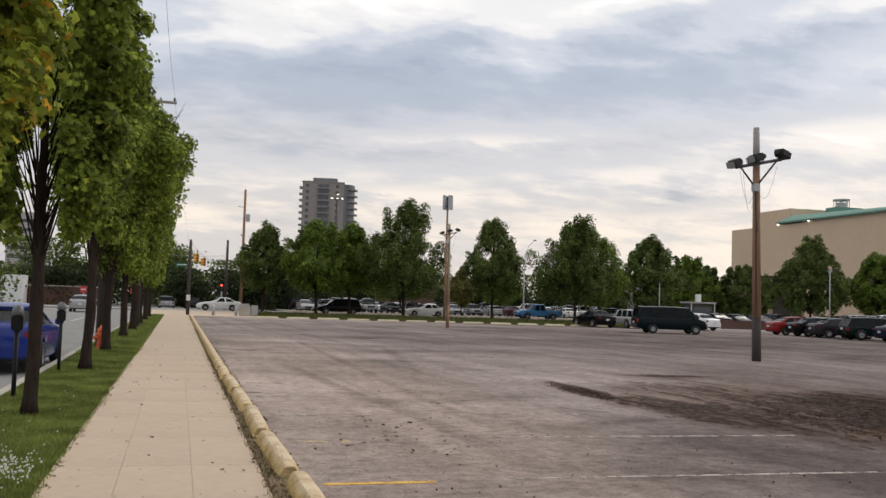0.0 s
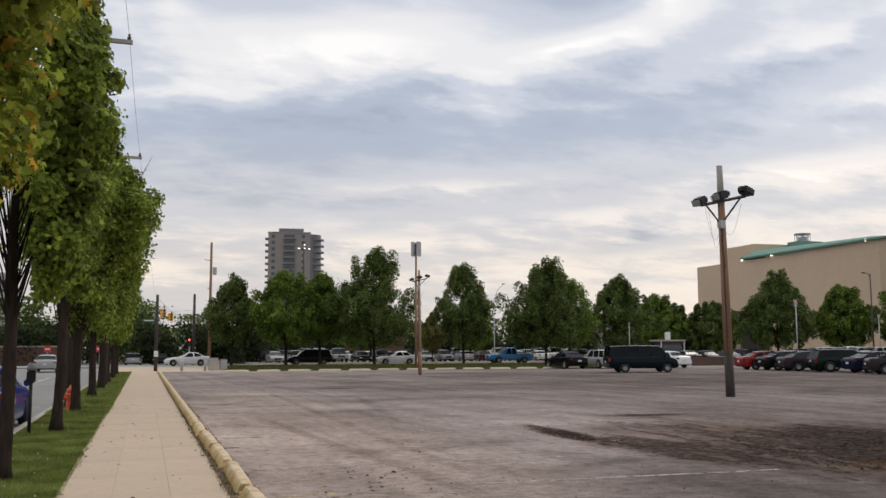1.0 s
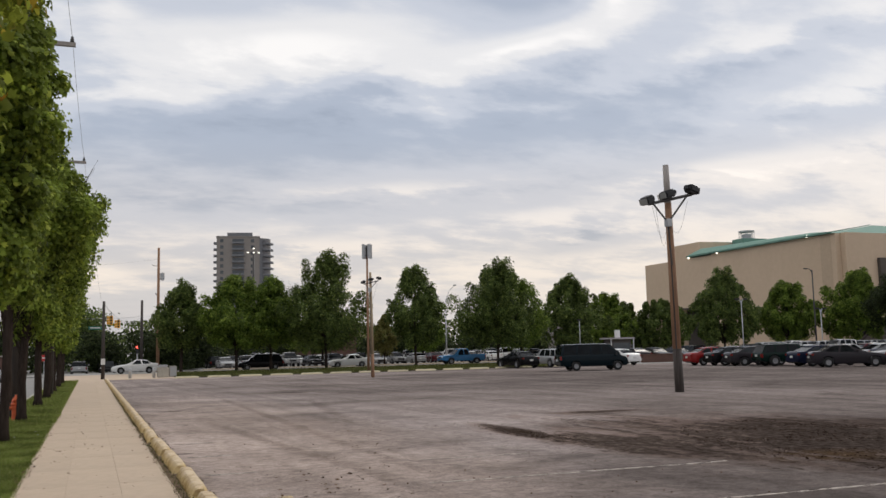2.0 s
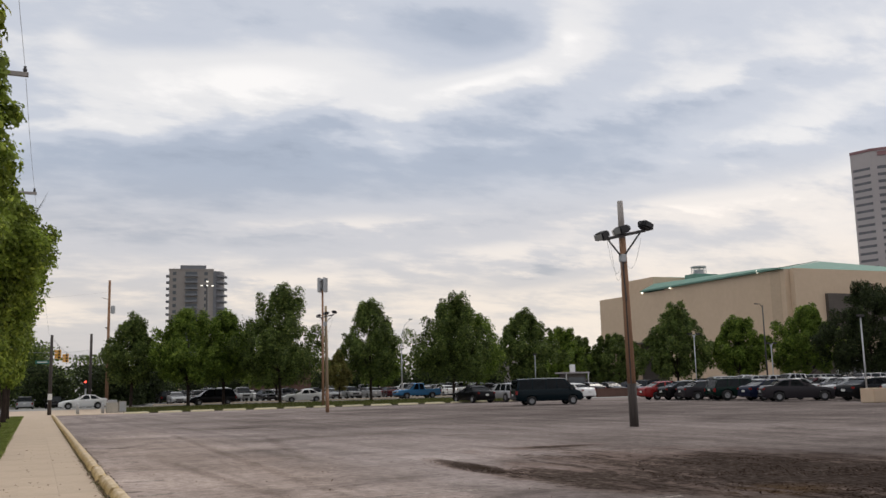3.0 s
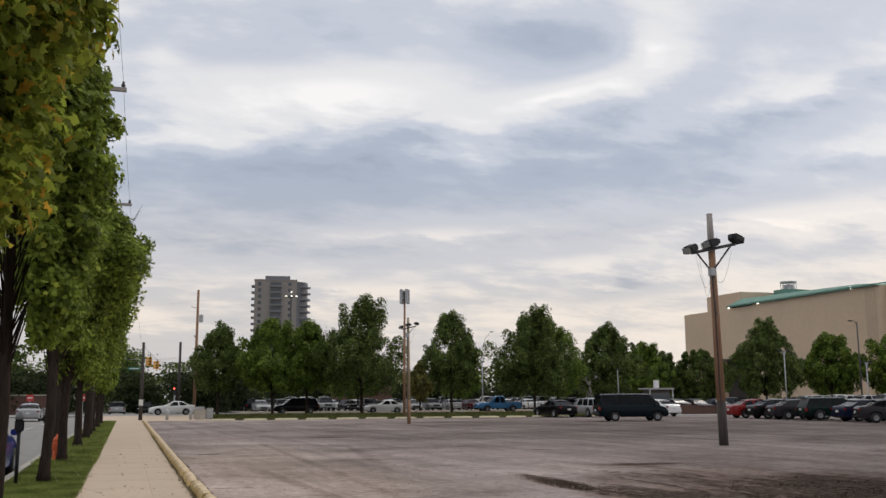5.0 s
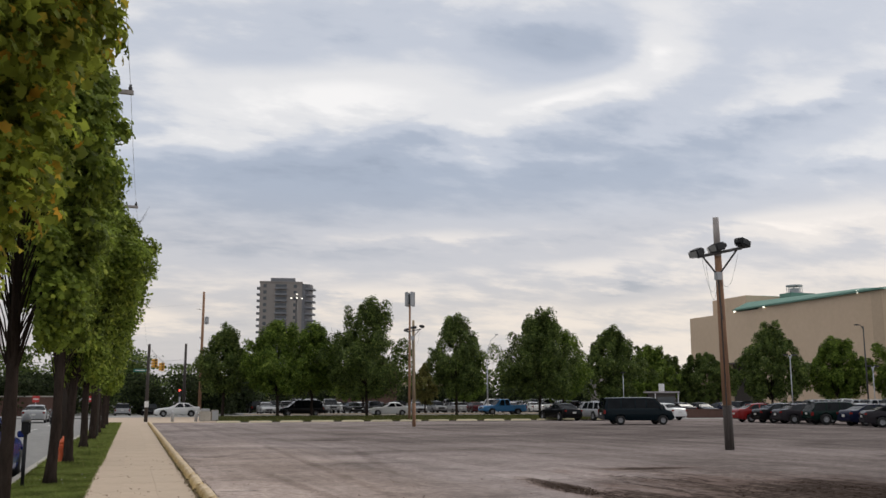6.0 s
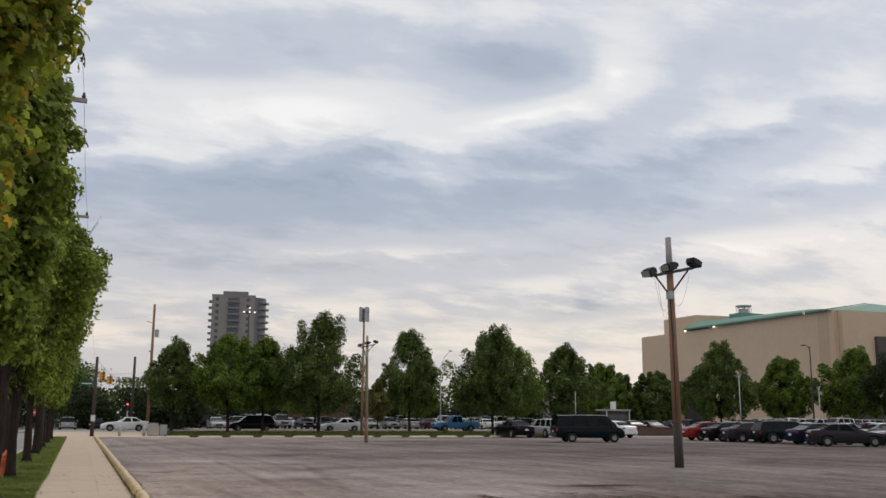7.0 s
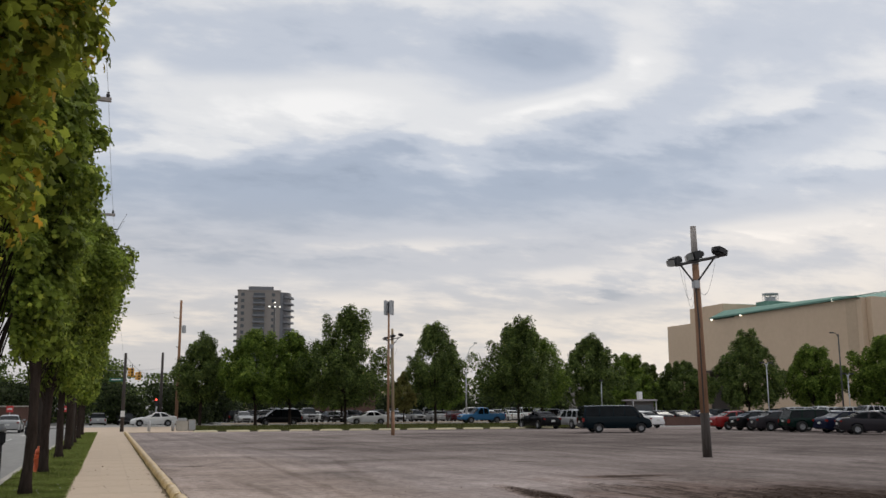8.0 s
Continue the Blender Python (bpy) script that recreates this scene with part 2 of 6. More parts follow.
    col = mixed(1.0, mixed(1.0, col, fine, "MULTIPLY"), grain, "MULTIPLY")
    # tar-dark smears
    sm = ramp(noise_node(mapped((0.5, 0.8, 1), 14, (3, 1, 0)), 0.5, 6, 0.65, 0.3), (0.64, grey(0.0)), (0.76, grey(0.55)))
    col = mixed(sm, col, (0.075, 0.066, 0.060))
    # mud and gravel: a broad spread, a dragged streak and a small patch
    def spread(cx, cy, rx, ry, turn):
        c, d = math.cos(radians(turn)), math.sin(radians(turn))
        mp = N("ShaderNodeVectorMath")
        mp.operation = "SUBTRACT"
        L(vec, mp.inputs[0])
        mp.inputs[1].default_value = (cx, cy, 0)
        ro = N("ShaderNodeVectorRotate")
        ro.rotation_type = "Z_AXIS"
        ro.inputs["Angle"].default_value = radians(turn)
        L(mp.outputs[0], ro.inputs["Vector"])
        sc = N("ShaderNodeVectorMath")
        sc.operation = "MULTIPLY"
        L(ro.outputs[0], sc.inputs[0])
        sc.inputs[1].default_value = (1 / rx, 1 / ry, 0)
        ln = N("ShaderNodeVectorMath")
        ln.operation = "LENGTH"
        L(sc.outputs[0], ln.inputs[0])
        return ln.outputs["Value"]

    def least(a, c):
        n = N("ShaderNodeMath")
        n.operation = "MINIMUM"
        L(a, n.inputs[0])
        L(c, n.inputs[1])
        return n.outputs[0]

    def torn(v, amount, src):
        n, o = N("ShaderNodeMath"), N("ShaderNodeMath")
        n.operation, o.operation = "SUBTRACT", "MULTIPLY_ADD"
        L(src, n.inputs[0])
        n.inputs[1].default_value = 0.5
        L(n.outputs[0], o.inputs[0])
        o.inputs[1].default_value = amount
        L(v, o.inputs[2])
        return o.outputs[0]

    reach = least(least(least(spread(12.3, 11.2, 3.1, 6.6, -8), spread(8.7, 13.5, 1.0, 2.4, -6)), spread(7.85, 16.4, 0.32, 2.3, 4)), spread(12.0, 20.8, 1.0, 0.35, 4))
    edge = torn(torn(reach, 3.2, noise_node(mapped((2.2, 0.45, 1), 4), 0.9, 8, 0.7, 0.5)), 2.6, noise_node(vec, 4.0, 7, 0.8))
    mud = ramp(edge, (0.72, grey(0.97)), (1.05, grey(0.0)))
    mudc = ramp(noise_node(mapped((1.2, 0.9, 1), 4), 6.0, 8, 0.85), (0.38, (0.024, 0.018, 0.015)), (0.50, (0.080, 0.061, 0.052)), (0.60, (0.155, 0.124, 0.108)), (0.70, (0.29, 0.245, 0.22)))
    ochre = ramp(spread(9.9, 10.7, 1.3, 0.9, 0), (0.3, grey(0.45)), (1.0, grey(0.0)))
    mudc = mixed(ochre, mudc, (0.16, 0.095, 0.04))
    stain = ramp(torn(reach, 2.4, noise_node(mapped((1.2, 0.5, 1), 4, (5, 3, 0)), 0.8, 7, 0.7)), (0.9, grey(0.8)), (1.6, grey(0.0)))
    col = mixed(stain, col, mixed(1.0, col, (0.60, 0.51, 0.46), "MULTIPLY"))
    col = mixed(mud, col, mudc)
    pale = ramp(torn(spread(3.2, 19.0, 3.0, 20.0, 0), 1.4, noise_node(mapped((1.0, 0.4, 1), 0, (4, 6, 0)), 0.8, 6, 0.65)), (0.4, (1.27, 1.22, 1.15)), (1.2, grey(1.0)))
    col = mixed(1.0, col, pale, "MULTIPLY")
    # long wheel tracks, tar patches and a small hole
    rut = least(least(spread(4.42, 24.0, 0.16, 12.0, 1.0), spread(6.5, 27.0, 0.2, 6.0, 8)), spread(3.2, 17.0, 0.14, 6.0, -4))
    rut = ramp(torn(rut, 1.6, noise_node(vec, 2.5, 6, 0.7)), (0.5, grey(0.42)), (1.3, grey(0.0)))
    col = mixed(rut, col, mixed(1.0, col, (0.55, 0.52, 0.50), "MULTIPLY"))
    tar = least(least(spread(8.0, 39.6, 1.2, 0.5, 0), spread(12.45, 27.7, 0.5, 0.2, 8)), least(spread(2.2, 29.1, 0.45, 0.25, 0), spread(1.48, 16.3, 0.16, 0.12, 0)))
    tar = ramp(torn(tar, 1.2, noise_node(vec, 3.0, 6, 0.7)), (0.6, grey(0.8)), (1.1, grey(0.0)))
    col = mixed(tar, col, (0.075, 0.062, 0.055))
    # a wide stretch on the far side where the asphalt colour is darker
    far_reach = N("ShaderNodeVectorMath")
    far_reach.operation = "LENGTH"
    L(mapped((1 / 32, 1 / 38, 1), 0, (-32 / 32, -44 / 38, 0)), far_reach.inputs[0])
    oa = N("ShaderNodeMath")
    oa.operation = "MULTIPLY_ADD"
    L(noise_node(mapped((0.05, 0.14, 1), 10), 1.0, 4, 0.6, 0.4), oa.inputs[0])
    oa.inputs[1].default_value = 0.9
    L(far_reach.outputs["Value"], oa.inputs[2])
    far_dark = ramp(oa.outputs[0], (0.75, grey(0.49)), (1.6, grey(1.0)))
    col = mixed(1.0, col, far_dark, "MULTIPLY")
    near = N("ShaderNodeVectorMath")
    near.operation = "LENGTH"
    L(mapped((1 / 16, 1 / 13, 1), 0, (-21 / 16, -11 / 13, 0)), near.inputs[0])
    na = N("ShaderNodeMath")
    na.operation = "MULTIPLY_ADD"
    L(noise_node(mapped((0.2, 0.5, 1), -14), 1.0, 6, 0.65, 0.6), na.inputs[0])
    na.inputs[1].default_value = 1.1
    L(near.outputs["Value"], na.inputs[2])
    col = mixed(1.0, col, ramp(na.outputs[0], (0.75, grey(0.42)), (1.50, grey(1.0))), "MULTIPLY")
    front = torn(spread(8.6, 6.8, 6.6, 6.2, -6), 1.6, noise_node(mapped((0.7, 1.0, 1), 25, (2, 9, 0)), 1.1, 7, 0.72, 0.5))
    col = mixed(1.0, col, ramp(front, (0.45, grey(0.60)), (1.35, grey(1.0))), "MULTIPLY")
    # hairline cracks
    vo = N("ShaderNodeTexVoronoi")
    vo.feature = "DISTANCE_TO_EDGE"
    vo.inputs["Scale"].default_value = 0.42
    wob = N("ShaderNodeVectorMath")
    wob.operation = "ADD"
    nv = N("ShaderNodeTexNoise")
    nv.inputs["Scale"].default_value = 1.4
    nv.inputs["Detail"].default_value = 4
    L(vec, nv.inputs["Vector"])
    L(vec, wob.inputs[0])
    L(nv.outputs["Color"], wob.inputs[1])
    L(wob.outputs[0], vo.inputs["Vector"])
    crack = ramp(vo.outputs["Distance"], (0.0, grey(0.22)), (0.010, grey(0.0)))
    col = mixed(crack, col, (0.07, 0.062, 0.055))
    L(col, b.inputs["Base Color"])
    bn = N("ShaderNodeBump")
    bn.inputs["Strength"].default_value, bn.inputs["Distance"].default_value = 0.6, 0.02
    L(noise_node(vec, 38.0, 5, 0.7), bn.inputs["Height"])
    L(bn.outputs[0], b.inputs["Normal"])
    return m


def worn_paint(name, colour, keep):
    """Road paint that has worn through to the surface below."""
    m = bpy.data.materials.new(name)
    m.use_nodes = True
    nt = m.node_tree
    N, L = nt.nodes.new, nt.links.new
    b, out = nt.nodes["Principled BSDF"], nt.nodes["Material Output"]
    b.inputs["Base Color"].default_value = (*colour, 1)
    b.inputs["Roughness"].default_value = 0.8
    tex, n = N("ShaderNodeTexCoord"), N("ShaderNodeTexNoise")
    n.inputs["Scale"].default_value, n.inputs["Detail"].default_value, n.inputs["Roughness"].default_value = 5.0, 6, 0.75
    L(tex.outputs["Object"], n.inputs["Vector"])
    r = N("ShaderNodeValToRGB")
    r.color_ramp.elements[0].position, r.color_ramp.elements[0].color = 0.62 - keep * 0.3, (0, 0, 0, 1)
    r.color_ramp.elements[1].position, r.color_ramp.elements[1].color = 0.80 - keep * 0.3, (0.85, 0.85, 0.85, 1)
    L(n.outputs[0], r.inputs[0])
    t, mx = N("ShaderNodeBsdfTransparent"), N("ShaderNodeMixShader")
    L(r.outputs[0], mx.inputs[0])
    L(t.outputs[0], mx.inputs[1])
    L(b.outputs[0], mx.inputs[2])
    L(mx.outputs[0], out.inputs["Surface"])
    return m


TRACKS = -88.0                       # heading of the sweeping wheel tracks
M_LOT = lot_mat()
M_ROAD = mat("road_asphalt", (0.23, 0.225, 0.215), 0.85, 0.2, 0.25, 0.5, 40, stretch=(1.4, 0.25, 1))
M_WALK = mat("concrete_slab", (0.492, 0.386, 0.287), 0.9, 0.12, 0.9, 0.2, 45, obrand=0.03)
M_JOINT = mat("joint_dirt", (0.43, 0.328, 0.245), 0.95, 0.35, 6, 0.6, 30)
M_DIRT = mat("dirt_and_grit", (0.225, 0.168, 0.115), 0.95, 0.5, 3, 0.8, 30, spec=0.0)
M_KERB = mat("kerb_concrete", (0.42, 0.39, 0.34), 0.9, 0.2, 1.5, 0.3, 40)
M_SOIL = mat("lawn_soil", (0.085, 0.080, 0.032), 0.95, 0.4, 1.2, 0.6, 20, second=(0.14, 0.165, 0.052), spec=0.0)
M_VERGESOIL = mat("verge_soil", (0.06, 0.058, 0.028), 0.95, 0.35, 1.0, 0.5, 20, spec=0.0)
M_EARTH = mat("far_ground", (0.16, 0.155, 0.145), 0.95, 0.25, 0.05)
M_STOPFAR = mat("pale_concrete_stop", (0.60, 0.53, 0.36), 0.85, 0.2, 1.6, obrand=0.12)
M_BARK = mat("dark_bark", (0.042, 0.032, 0.027), 0.95, 0.45, 5, 1.0, 14, stretch=(3, 3, 0.6), spec=0.0)
M_POLEWOOD = mat("weathered_pole_wood", (0.28, 0.155, 0.09), 0.85, 0.35, 3, 0.6, 30, stretch=(4, 4, 0.3))
M_POLELIGHT = mat("pale_pole_wood", (0.36, 0.28, 0.18), 0.85, 0.25, 3, 0.5, 30, stretch=(4, 4, 0.3))
M_POLETOP = mat("silvered_pole_wood", (0.33, 0.30, 0.28), 0.85, 0.2, 3, 0.5, 30, stretch=(4, 4, 0.3))
M_CREOSOTE = mat("dark_pole_wood", (0.055, 0.045, 0.04), 0.85, 0.35, 3, 0.6, 30, stretch=(4, 4, 0.3))
M_STEEL = mat("dark_weathered_steel", (0.045, 0.042, 0.042), 0.55, 0.3, 6, 0.1, 60)
M_GALV = mat("galvanised_steel", (0.42, 0.43, 0.44), 0.5, 0.12, 6, metal=0.4)
M_LAMPGLASS = mat("lamp_glass", (0.24, 0.245, 0.24), 0.2, 0.1, 8)
M_CABLE = mat("grey_cable", (0.30, 0.30, 0.31), 0.7, 0.1, 8)
M_BLACK = mat("black_plastic", (0.018, 0.018, 0.02), 0.6, 0.2, 8)
M_RUBBER = mat("tyre_rubber", (0.016, 0.016, 0.016), 0.85, 0.2, 8)
M_RIM = mat("alloy_rim", (0.24, 0.24, 0.25), 0.45, 0.15, 10)
M_GLASS = mat("tinted_car_glass", (0.016, 0.020, 0.024), 0.06, 0.3, 2, spec=0.25)
M_RED = mat("red_lens", (0.19, 0.010, 0.009), 0.25, 0.1, 8)
M_CLEAR = mat("clear_lens", (0.6, 0.6, 0.58), 0.15, 0.1, 8)
M_CHROME = mat("chrome_trim", (0.6, 0.6, 0.6), 0.2, 0.05, 8, metal=0.9)
M_PLATE = mat("plate_white", (0.6, 0.6, 0.58), 0.5, 0.1, 8)
M_HYDRANT = mat("orange_hydrant_paint", (0.72, 0.145, 0.05), 0.5, 0.2, 8, 0.2, 40)
M_METER = mat("meter_black_paint", (0.016, 0.016, 0.018), 0.5, 0.25, 8, spec=0.15)
M_METERDOME = mat("meter_dome", (0.13, 0.135, 0.14), 0.35, 0.1, 8, metal=0.2)
M_TAN = mat("tan_wall_panel", (0.585, 0.445, 0.318), 0.9, 0.07, 0.12, second=(0.63, 0.485, 0.352))
M_TANSTAIN = mat("stained_tan_panel", (0.50, 0.382, 0.273), 0.9, 0.1, 0.2)
M_TANDARK = mat("brown_and_recess_shade", (0.085, 0.07, 0.06), 0.8, 0.2, 0.5)
M_GREENROOF = mat("green_metal_roof", (0.135, 0.26, 0.212), 0.85, 0.15, 0.4, stretch=(1, 3, 1))
M_TOWER = mat("grey_brown_concrete", (0.27, 0.245, 0.225), 0.9, 0.1, 0.15)
M_TOWERDARK = mat("dark_balcony_concrete", (0.185, 0.19, 0.205), 0.9, 0.12, 0.2)
M_WINDOW = mat("dark_window_glass", (0.06, 0.07, 0.08), 0.12, 0.2, 0.3, spec=0.7)
M_BAND = mat("grey_window_band", (0.13, 0.13, 0.14), 0.25, 0.2, 0.3, spec=0.4)
M_HIRISE = mat("pale_grey_cladding", (0.40, 0.365, 0.365), 0.8, 0.06, 0.1)
M_REDBAND = mat("red_roof_band", (0.25, 0.135, 0.14), 0.7, 0.1, 0.3)
M_BRICK = mat("brown_brick", (0.12, 0.065, 0.05), 0.9, 0.25, 0.6, 0.2, 20)
M_WHITEPANEL = mat("white_painted_metal", (0.74, 0.74, 0.73), 0.5, 0.06, 1.0)
M_SIGNGREEN = mat("green_sign_sheet", (0.02, 0.14, 0.10), 0.5, 0.08, 3)
M_SIGNRED = mat("red_sign_sheet", (0.55, 0.05, 0.045), 0.5, 0.08, 3)
M_SIGNWHITE = mat("white_sign_sheet", (0.7, 0.7, 0.68), 0.5, 0.06, 3)
M_SIGNAL = mat("yellow_signal_housing", (0.62, 0.32, 0.03), 0.5, 0.12, 4)
M_YELLOW = worn_paint("worn_yellow_line", (0.74, 0.45, 0.10), 0.95)
M_WHITELINE = worn_paint("worn_white_line", (0.43, 0.375, 0.33), 0.8)
M_PALELINE = worn_paint("pale_yellow_line", (0.64, 0.50, 0.27), 0.5)
M_ROADLINE = worn_paint("road_white_line", (0.72, 0.71, 0.68), 0.9)
M_LEAF_NEAR = leaf_mat("maple_leaf_turning", (0.108, 0.138, 0.022), (0.34, 0.39, 0.058), (0.56, 0.30, 0.04), 0.6)
M_LEAF_ROW = leaf_mat("maple_leaf", (0.086, 0.118, 0.024), (0.255, 0.330, 0.055), (0.40, 0.45, 0.075), 0.45)
M_LEAF_FAR = leaf_mat("street_tree_leaf", (0.054, 0.080, 0.028), (0.148, 0.198, 0.052), (0.24, 0.29, 0.075), 0.40)
M_LEAF_FAR2 = leaf_mat("fresh_street_tree_leaf", (0.062, 0.100, 0.021), (0.185, 0.260, 0.045), (0.29, 0.36, 0.07), 0.40)
M_LEAF_DRY = leaf_mat("yellowing_leaf", (0.085, 0.085, 0.026), (0.20, 0.185, 0.055), (0.28, 0.23, 0.08))
M_TILE = mat("orange_brown_tile", (0.26, 0.125, 0.08), 0.9, 0.25, 0.8, 0.3, 12)
M_HEDGE = leaf_mat("hedge_leaf", (0.018, 0.026, 0.012), (0.05, 0.068, 0.026), (0.075, 0.09, 0.036))
M_VERGE = leaf_mat("verge_grass_blade", (0.055, 0.065, 0.020), (0.12, 0.135, 0.040), (0.20, 0.17, 0.07))
M_GRASS = leaf_mat("grass_blade", (0.098, 0.128, 0.030), (0.240, 0.290, 0.075), (0.36, 0.34, 0.14))
M_FLOWER = mat("clover_flower", (0.72, 0.70, 0.66), 0.8, 0.1, 30)
M_LITTER = mat("dry_leaf_litter", (0.105, 0.064, 0.040), 0.9, 0.5, 30, island=0.4, spec=0.0)
M_PEBBLE = mat("grey_gravel", (0.15, 0.112, 0.083), 0.9, 0.3, 30, island=0.75, spec=0.0)
M_MUD = mat("mud_clod", (0.026, 0.017, 0.0125), 0.95, 0.4, 20, island=0.6, spec=0.0)
M_LAMPON = glow("lit_lamp", (1.0, 0.95, 0.85), 1.6)
M_REDON = glow("lit_red_signal", (1.0, 0.08, 0.05), 4.0)
PAINTS = {k: mat(k + "_car_paint", c, 0.16, 0.05, 1.5, spec=0.3 if max(c) > 0.1 else 0.13) for k, c in {
    "white": (0.72, 0.72, 0.71), "silver": (0.34, 0.345, 0.35), "grey": (0.030, 0.027, 0.031), "black": (0.006, 0.006, 0.007),
    "navy": (0.007, 0.010, 0.028), "blue": (0.010, 0.028, 0.19), "skyblue": (0.06, 0.22, 0.46), "red": (0.22, 0.016, 0.016),
    "maroon": (0.07, 0.012, 0.016), "tan": (0.36, 0.30, 0.22), "darkgreen": (0.005, 0.016, 0.013), "vandark": (0.004, 0.010, 0.014)}.items()}

# ---- building blocks ----


def thing(name, place, label, category, group="", kind="", turn=0.0):
    ob = new(name)
    ob.empty_display_size = 0.2
    ob.matrix_basis = pose(*place, 0, 0, turn)
    return tagged(ob, label, category, group, kind)


def mesh_of(name, bm, material, smooth=False):
    me = bpy.data.meshes.new(name)
    bmesh.ops.recalc_face_normals(bm, faces=bm.faces)
    bm.to_mesh(me)
    bm.free()
    me.materials.append(material)
    if smooth:
        me.polygons.foreach_set("use_smooth", [True] * len(me.polygons))
    return me


def part(name, bm, material, parent=None, label="", smooth=False):
    me = bm if isinstance(bm, bpy.types.Mesh) else mesh_of(name, bm, material, smooth)
    ob = new(name, me)
    if parent:
        ob.parent = parent
    if label:
        ob["label"] = label
    return ob


def placed(name, me, parent, m):
    """One more piece on a mesh that others use."""
    ob = new(name, me)
    ob.parent = parent
    ob.matrix_basis = m
    return ob


def box(bm, x0, x1, y0, y1, z0, z1, bevel=0.0):
    made = bmesh.ops.create_cube(bm, size=1.0, matrix=Matrix.LocRotScale(((x0 + x1) / 2, (y0 + y1) / 2, (z0 + z1) / 2), None, (x1 - x0, y1 - y0, z1 - z0)))
    if bevel:
        edges = list({e for v in made["verts"] for e in v.link_edges})
        bmesh.ops.bevel(bm, geom=edges, offset=bevel, segments=2, affect="EDGES", clamp_overlap=True)
    return bm


def B(*a, **k):
    return box(bmesh.new(), *a, **k)


def tube(bm, pts, rads, n=8):
    """A round bar through the points, tapering as the radii say."""
    pts = [Vector(p) for p in pts]
    rings = []
    for i, p in enumerate(pts):
        d = (pts[min(i + 1, len(pts) - 1)] - pts[max(i - 1, 0)]).normalized()
        side = d.cross(Vector((0, 1, 0)) if abs(d.y) < 0.9 else Vector((1, 0, 0))).normalized()
        up = side.cross(d)
        r = rads[i] if isinstance(rads, (list, tuple)) else rads
        rings.append([bm.verts.new(p + r * (math.cos(2 * math.pi * k / n) * side + math.sin(2 * math.pi * k / n) * up)) for k in range(n)])
    for a, c in zip(rings, rings[1:]):
        for k in range(n):
            bm.faces.new((a[k], a[(k + 1) % n], c[(k + 1) % n], c[k]))
    bm.faces.new(rings[0])
    bm.faces.new(rings[-1])
    return bm


def T(*a, **k):
    return tube(bmesh.new(), *a, **k)


def lathe(bm, prof, n=16, m=Matrix(), caps=True):
    """Turned about the local z: prof is (radius, height) from bottom to top."""
    rings = []
    for r, z in prof:
        rings.append([bm.verts.new(m @ Vector((max(r, 1e-4) * math.cos(2 * math.pi * k / n), max(r, 1e-4) * math.sin(2 * math.pi * k / n), z))) for k in range(n)])
    for a, c in zip(rings, rings[1:]):
        for k in range(n):
            bm.faces.new((a[k], a[(k + 1) % n], c[(k + 1) % n], c[k]))
    if caps:
        bm.faces.new(rings[0])
        bm.faces.new(rings[-1])
    return bm


def scatter_mesh(name, material, tmpl, tris, mats, origin):
    """Many small copies of one flat or solid shape in one mesh: tmpl k x 3, mats n x 3 x 3, origin n x 3."""
    tmpl, n, k = np.asarray(tmpl, np.float32), len(origin), len(tmpl)
    co = (np.einsum("nij,kj->nki", mats, tmpl) + origin[:, None, :]).reshape(-1, 3).astype(np.float32)
    idx = (np.asarray(tris, np.int32)[None] + (np.arange(n, dtype=np.int32) * k)[:, None, None]).reshape(-1)
    me = bpy.data.meshes.new(name)
    me.vertices.add(len(co))
    me.vertices.foreach_set("co", co.ravel())
    me.loops.add(len(idx))
    me.loops.foreach_set("vertex_index", idx)
    nf = len(idx) // 3
    me.polygons.add(nf)
    me.polygons.foreach_set("loop_start", np.arange(0, nf * 3, 3, dtype=np.int32))
    me.update(calc_edges=True)
    me.materials.append(material)
    return me


def turns(rng, n, size, lean=None):
    """Random turns with sizes; lean pulls the shapes' own z towards the given directions."""
    z = rng.normal(size=(n, 3))
    if lean is not None:
        z = z * 0.55 + lean
    z /= np.linalg.norm(z, axis=1, keepdims=True)
    a = rng.normal(size=(n, 3))
    x = np.cross(a, z)
    x /= np.linalg.norm(x, axis=1, keepdims=True)
    y = np.cross(z, x)
    return np.stack([x, y, z], axis=2) * np.asarray(size).reshape(-1, 1, 1)


def maple_shape():
    """A five-lobed leaf about one unit long, drooping at the tips."""
    tips = [(90, 0.62), (38, 0.52), (-12, 0.36), (192, 0.36), (142, 0.52)]
    order = sorted([(a % 360, r, -0.10) for a, r in tips] + [(a % 360, 0.33, 0.03) for a in (64, 13, 270, 167, 116)])
    pts = [(0, 0, 0.05)] + [(r * math.cos(radians(a)), r * math.sin(radians(a)), z) for a, r, z in order]
    return pts, [(0, i + 1, (i + 1) % 10 + 1) for i in range(10)]


MAPLE = maple_shape()
OVAL = ([(0, -0.5, 0), (0.27, -0.08, -0.06), (0.2, 0.25, -0.03), (0, 0.55, -0.12), (-0.27, 0.0, -0.06)], [(0, 1, 4), (1, 2, 4), (2, 3, 4)])
LEAFLET = ([(0, -0.6, 0), (0.42, 0.0, -0.12), (0, 0.62, 0.05), (-0.42, 0.05, -0.1)], [(0, 1, 3), (1, 2, 3)])
SPRIG = ([(0, -0.55, 0), (0.42, -0.2, -0.1), (0.3, 0.32, 0.05), (0, 0.6, -0.12), (-0.36, 0.25, 0.08), (-0.4, -0.25, -0.05)], [(0, 1, 5), (1, 2, 5), (2, 4, 5), (2, 3, 4)])

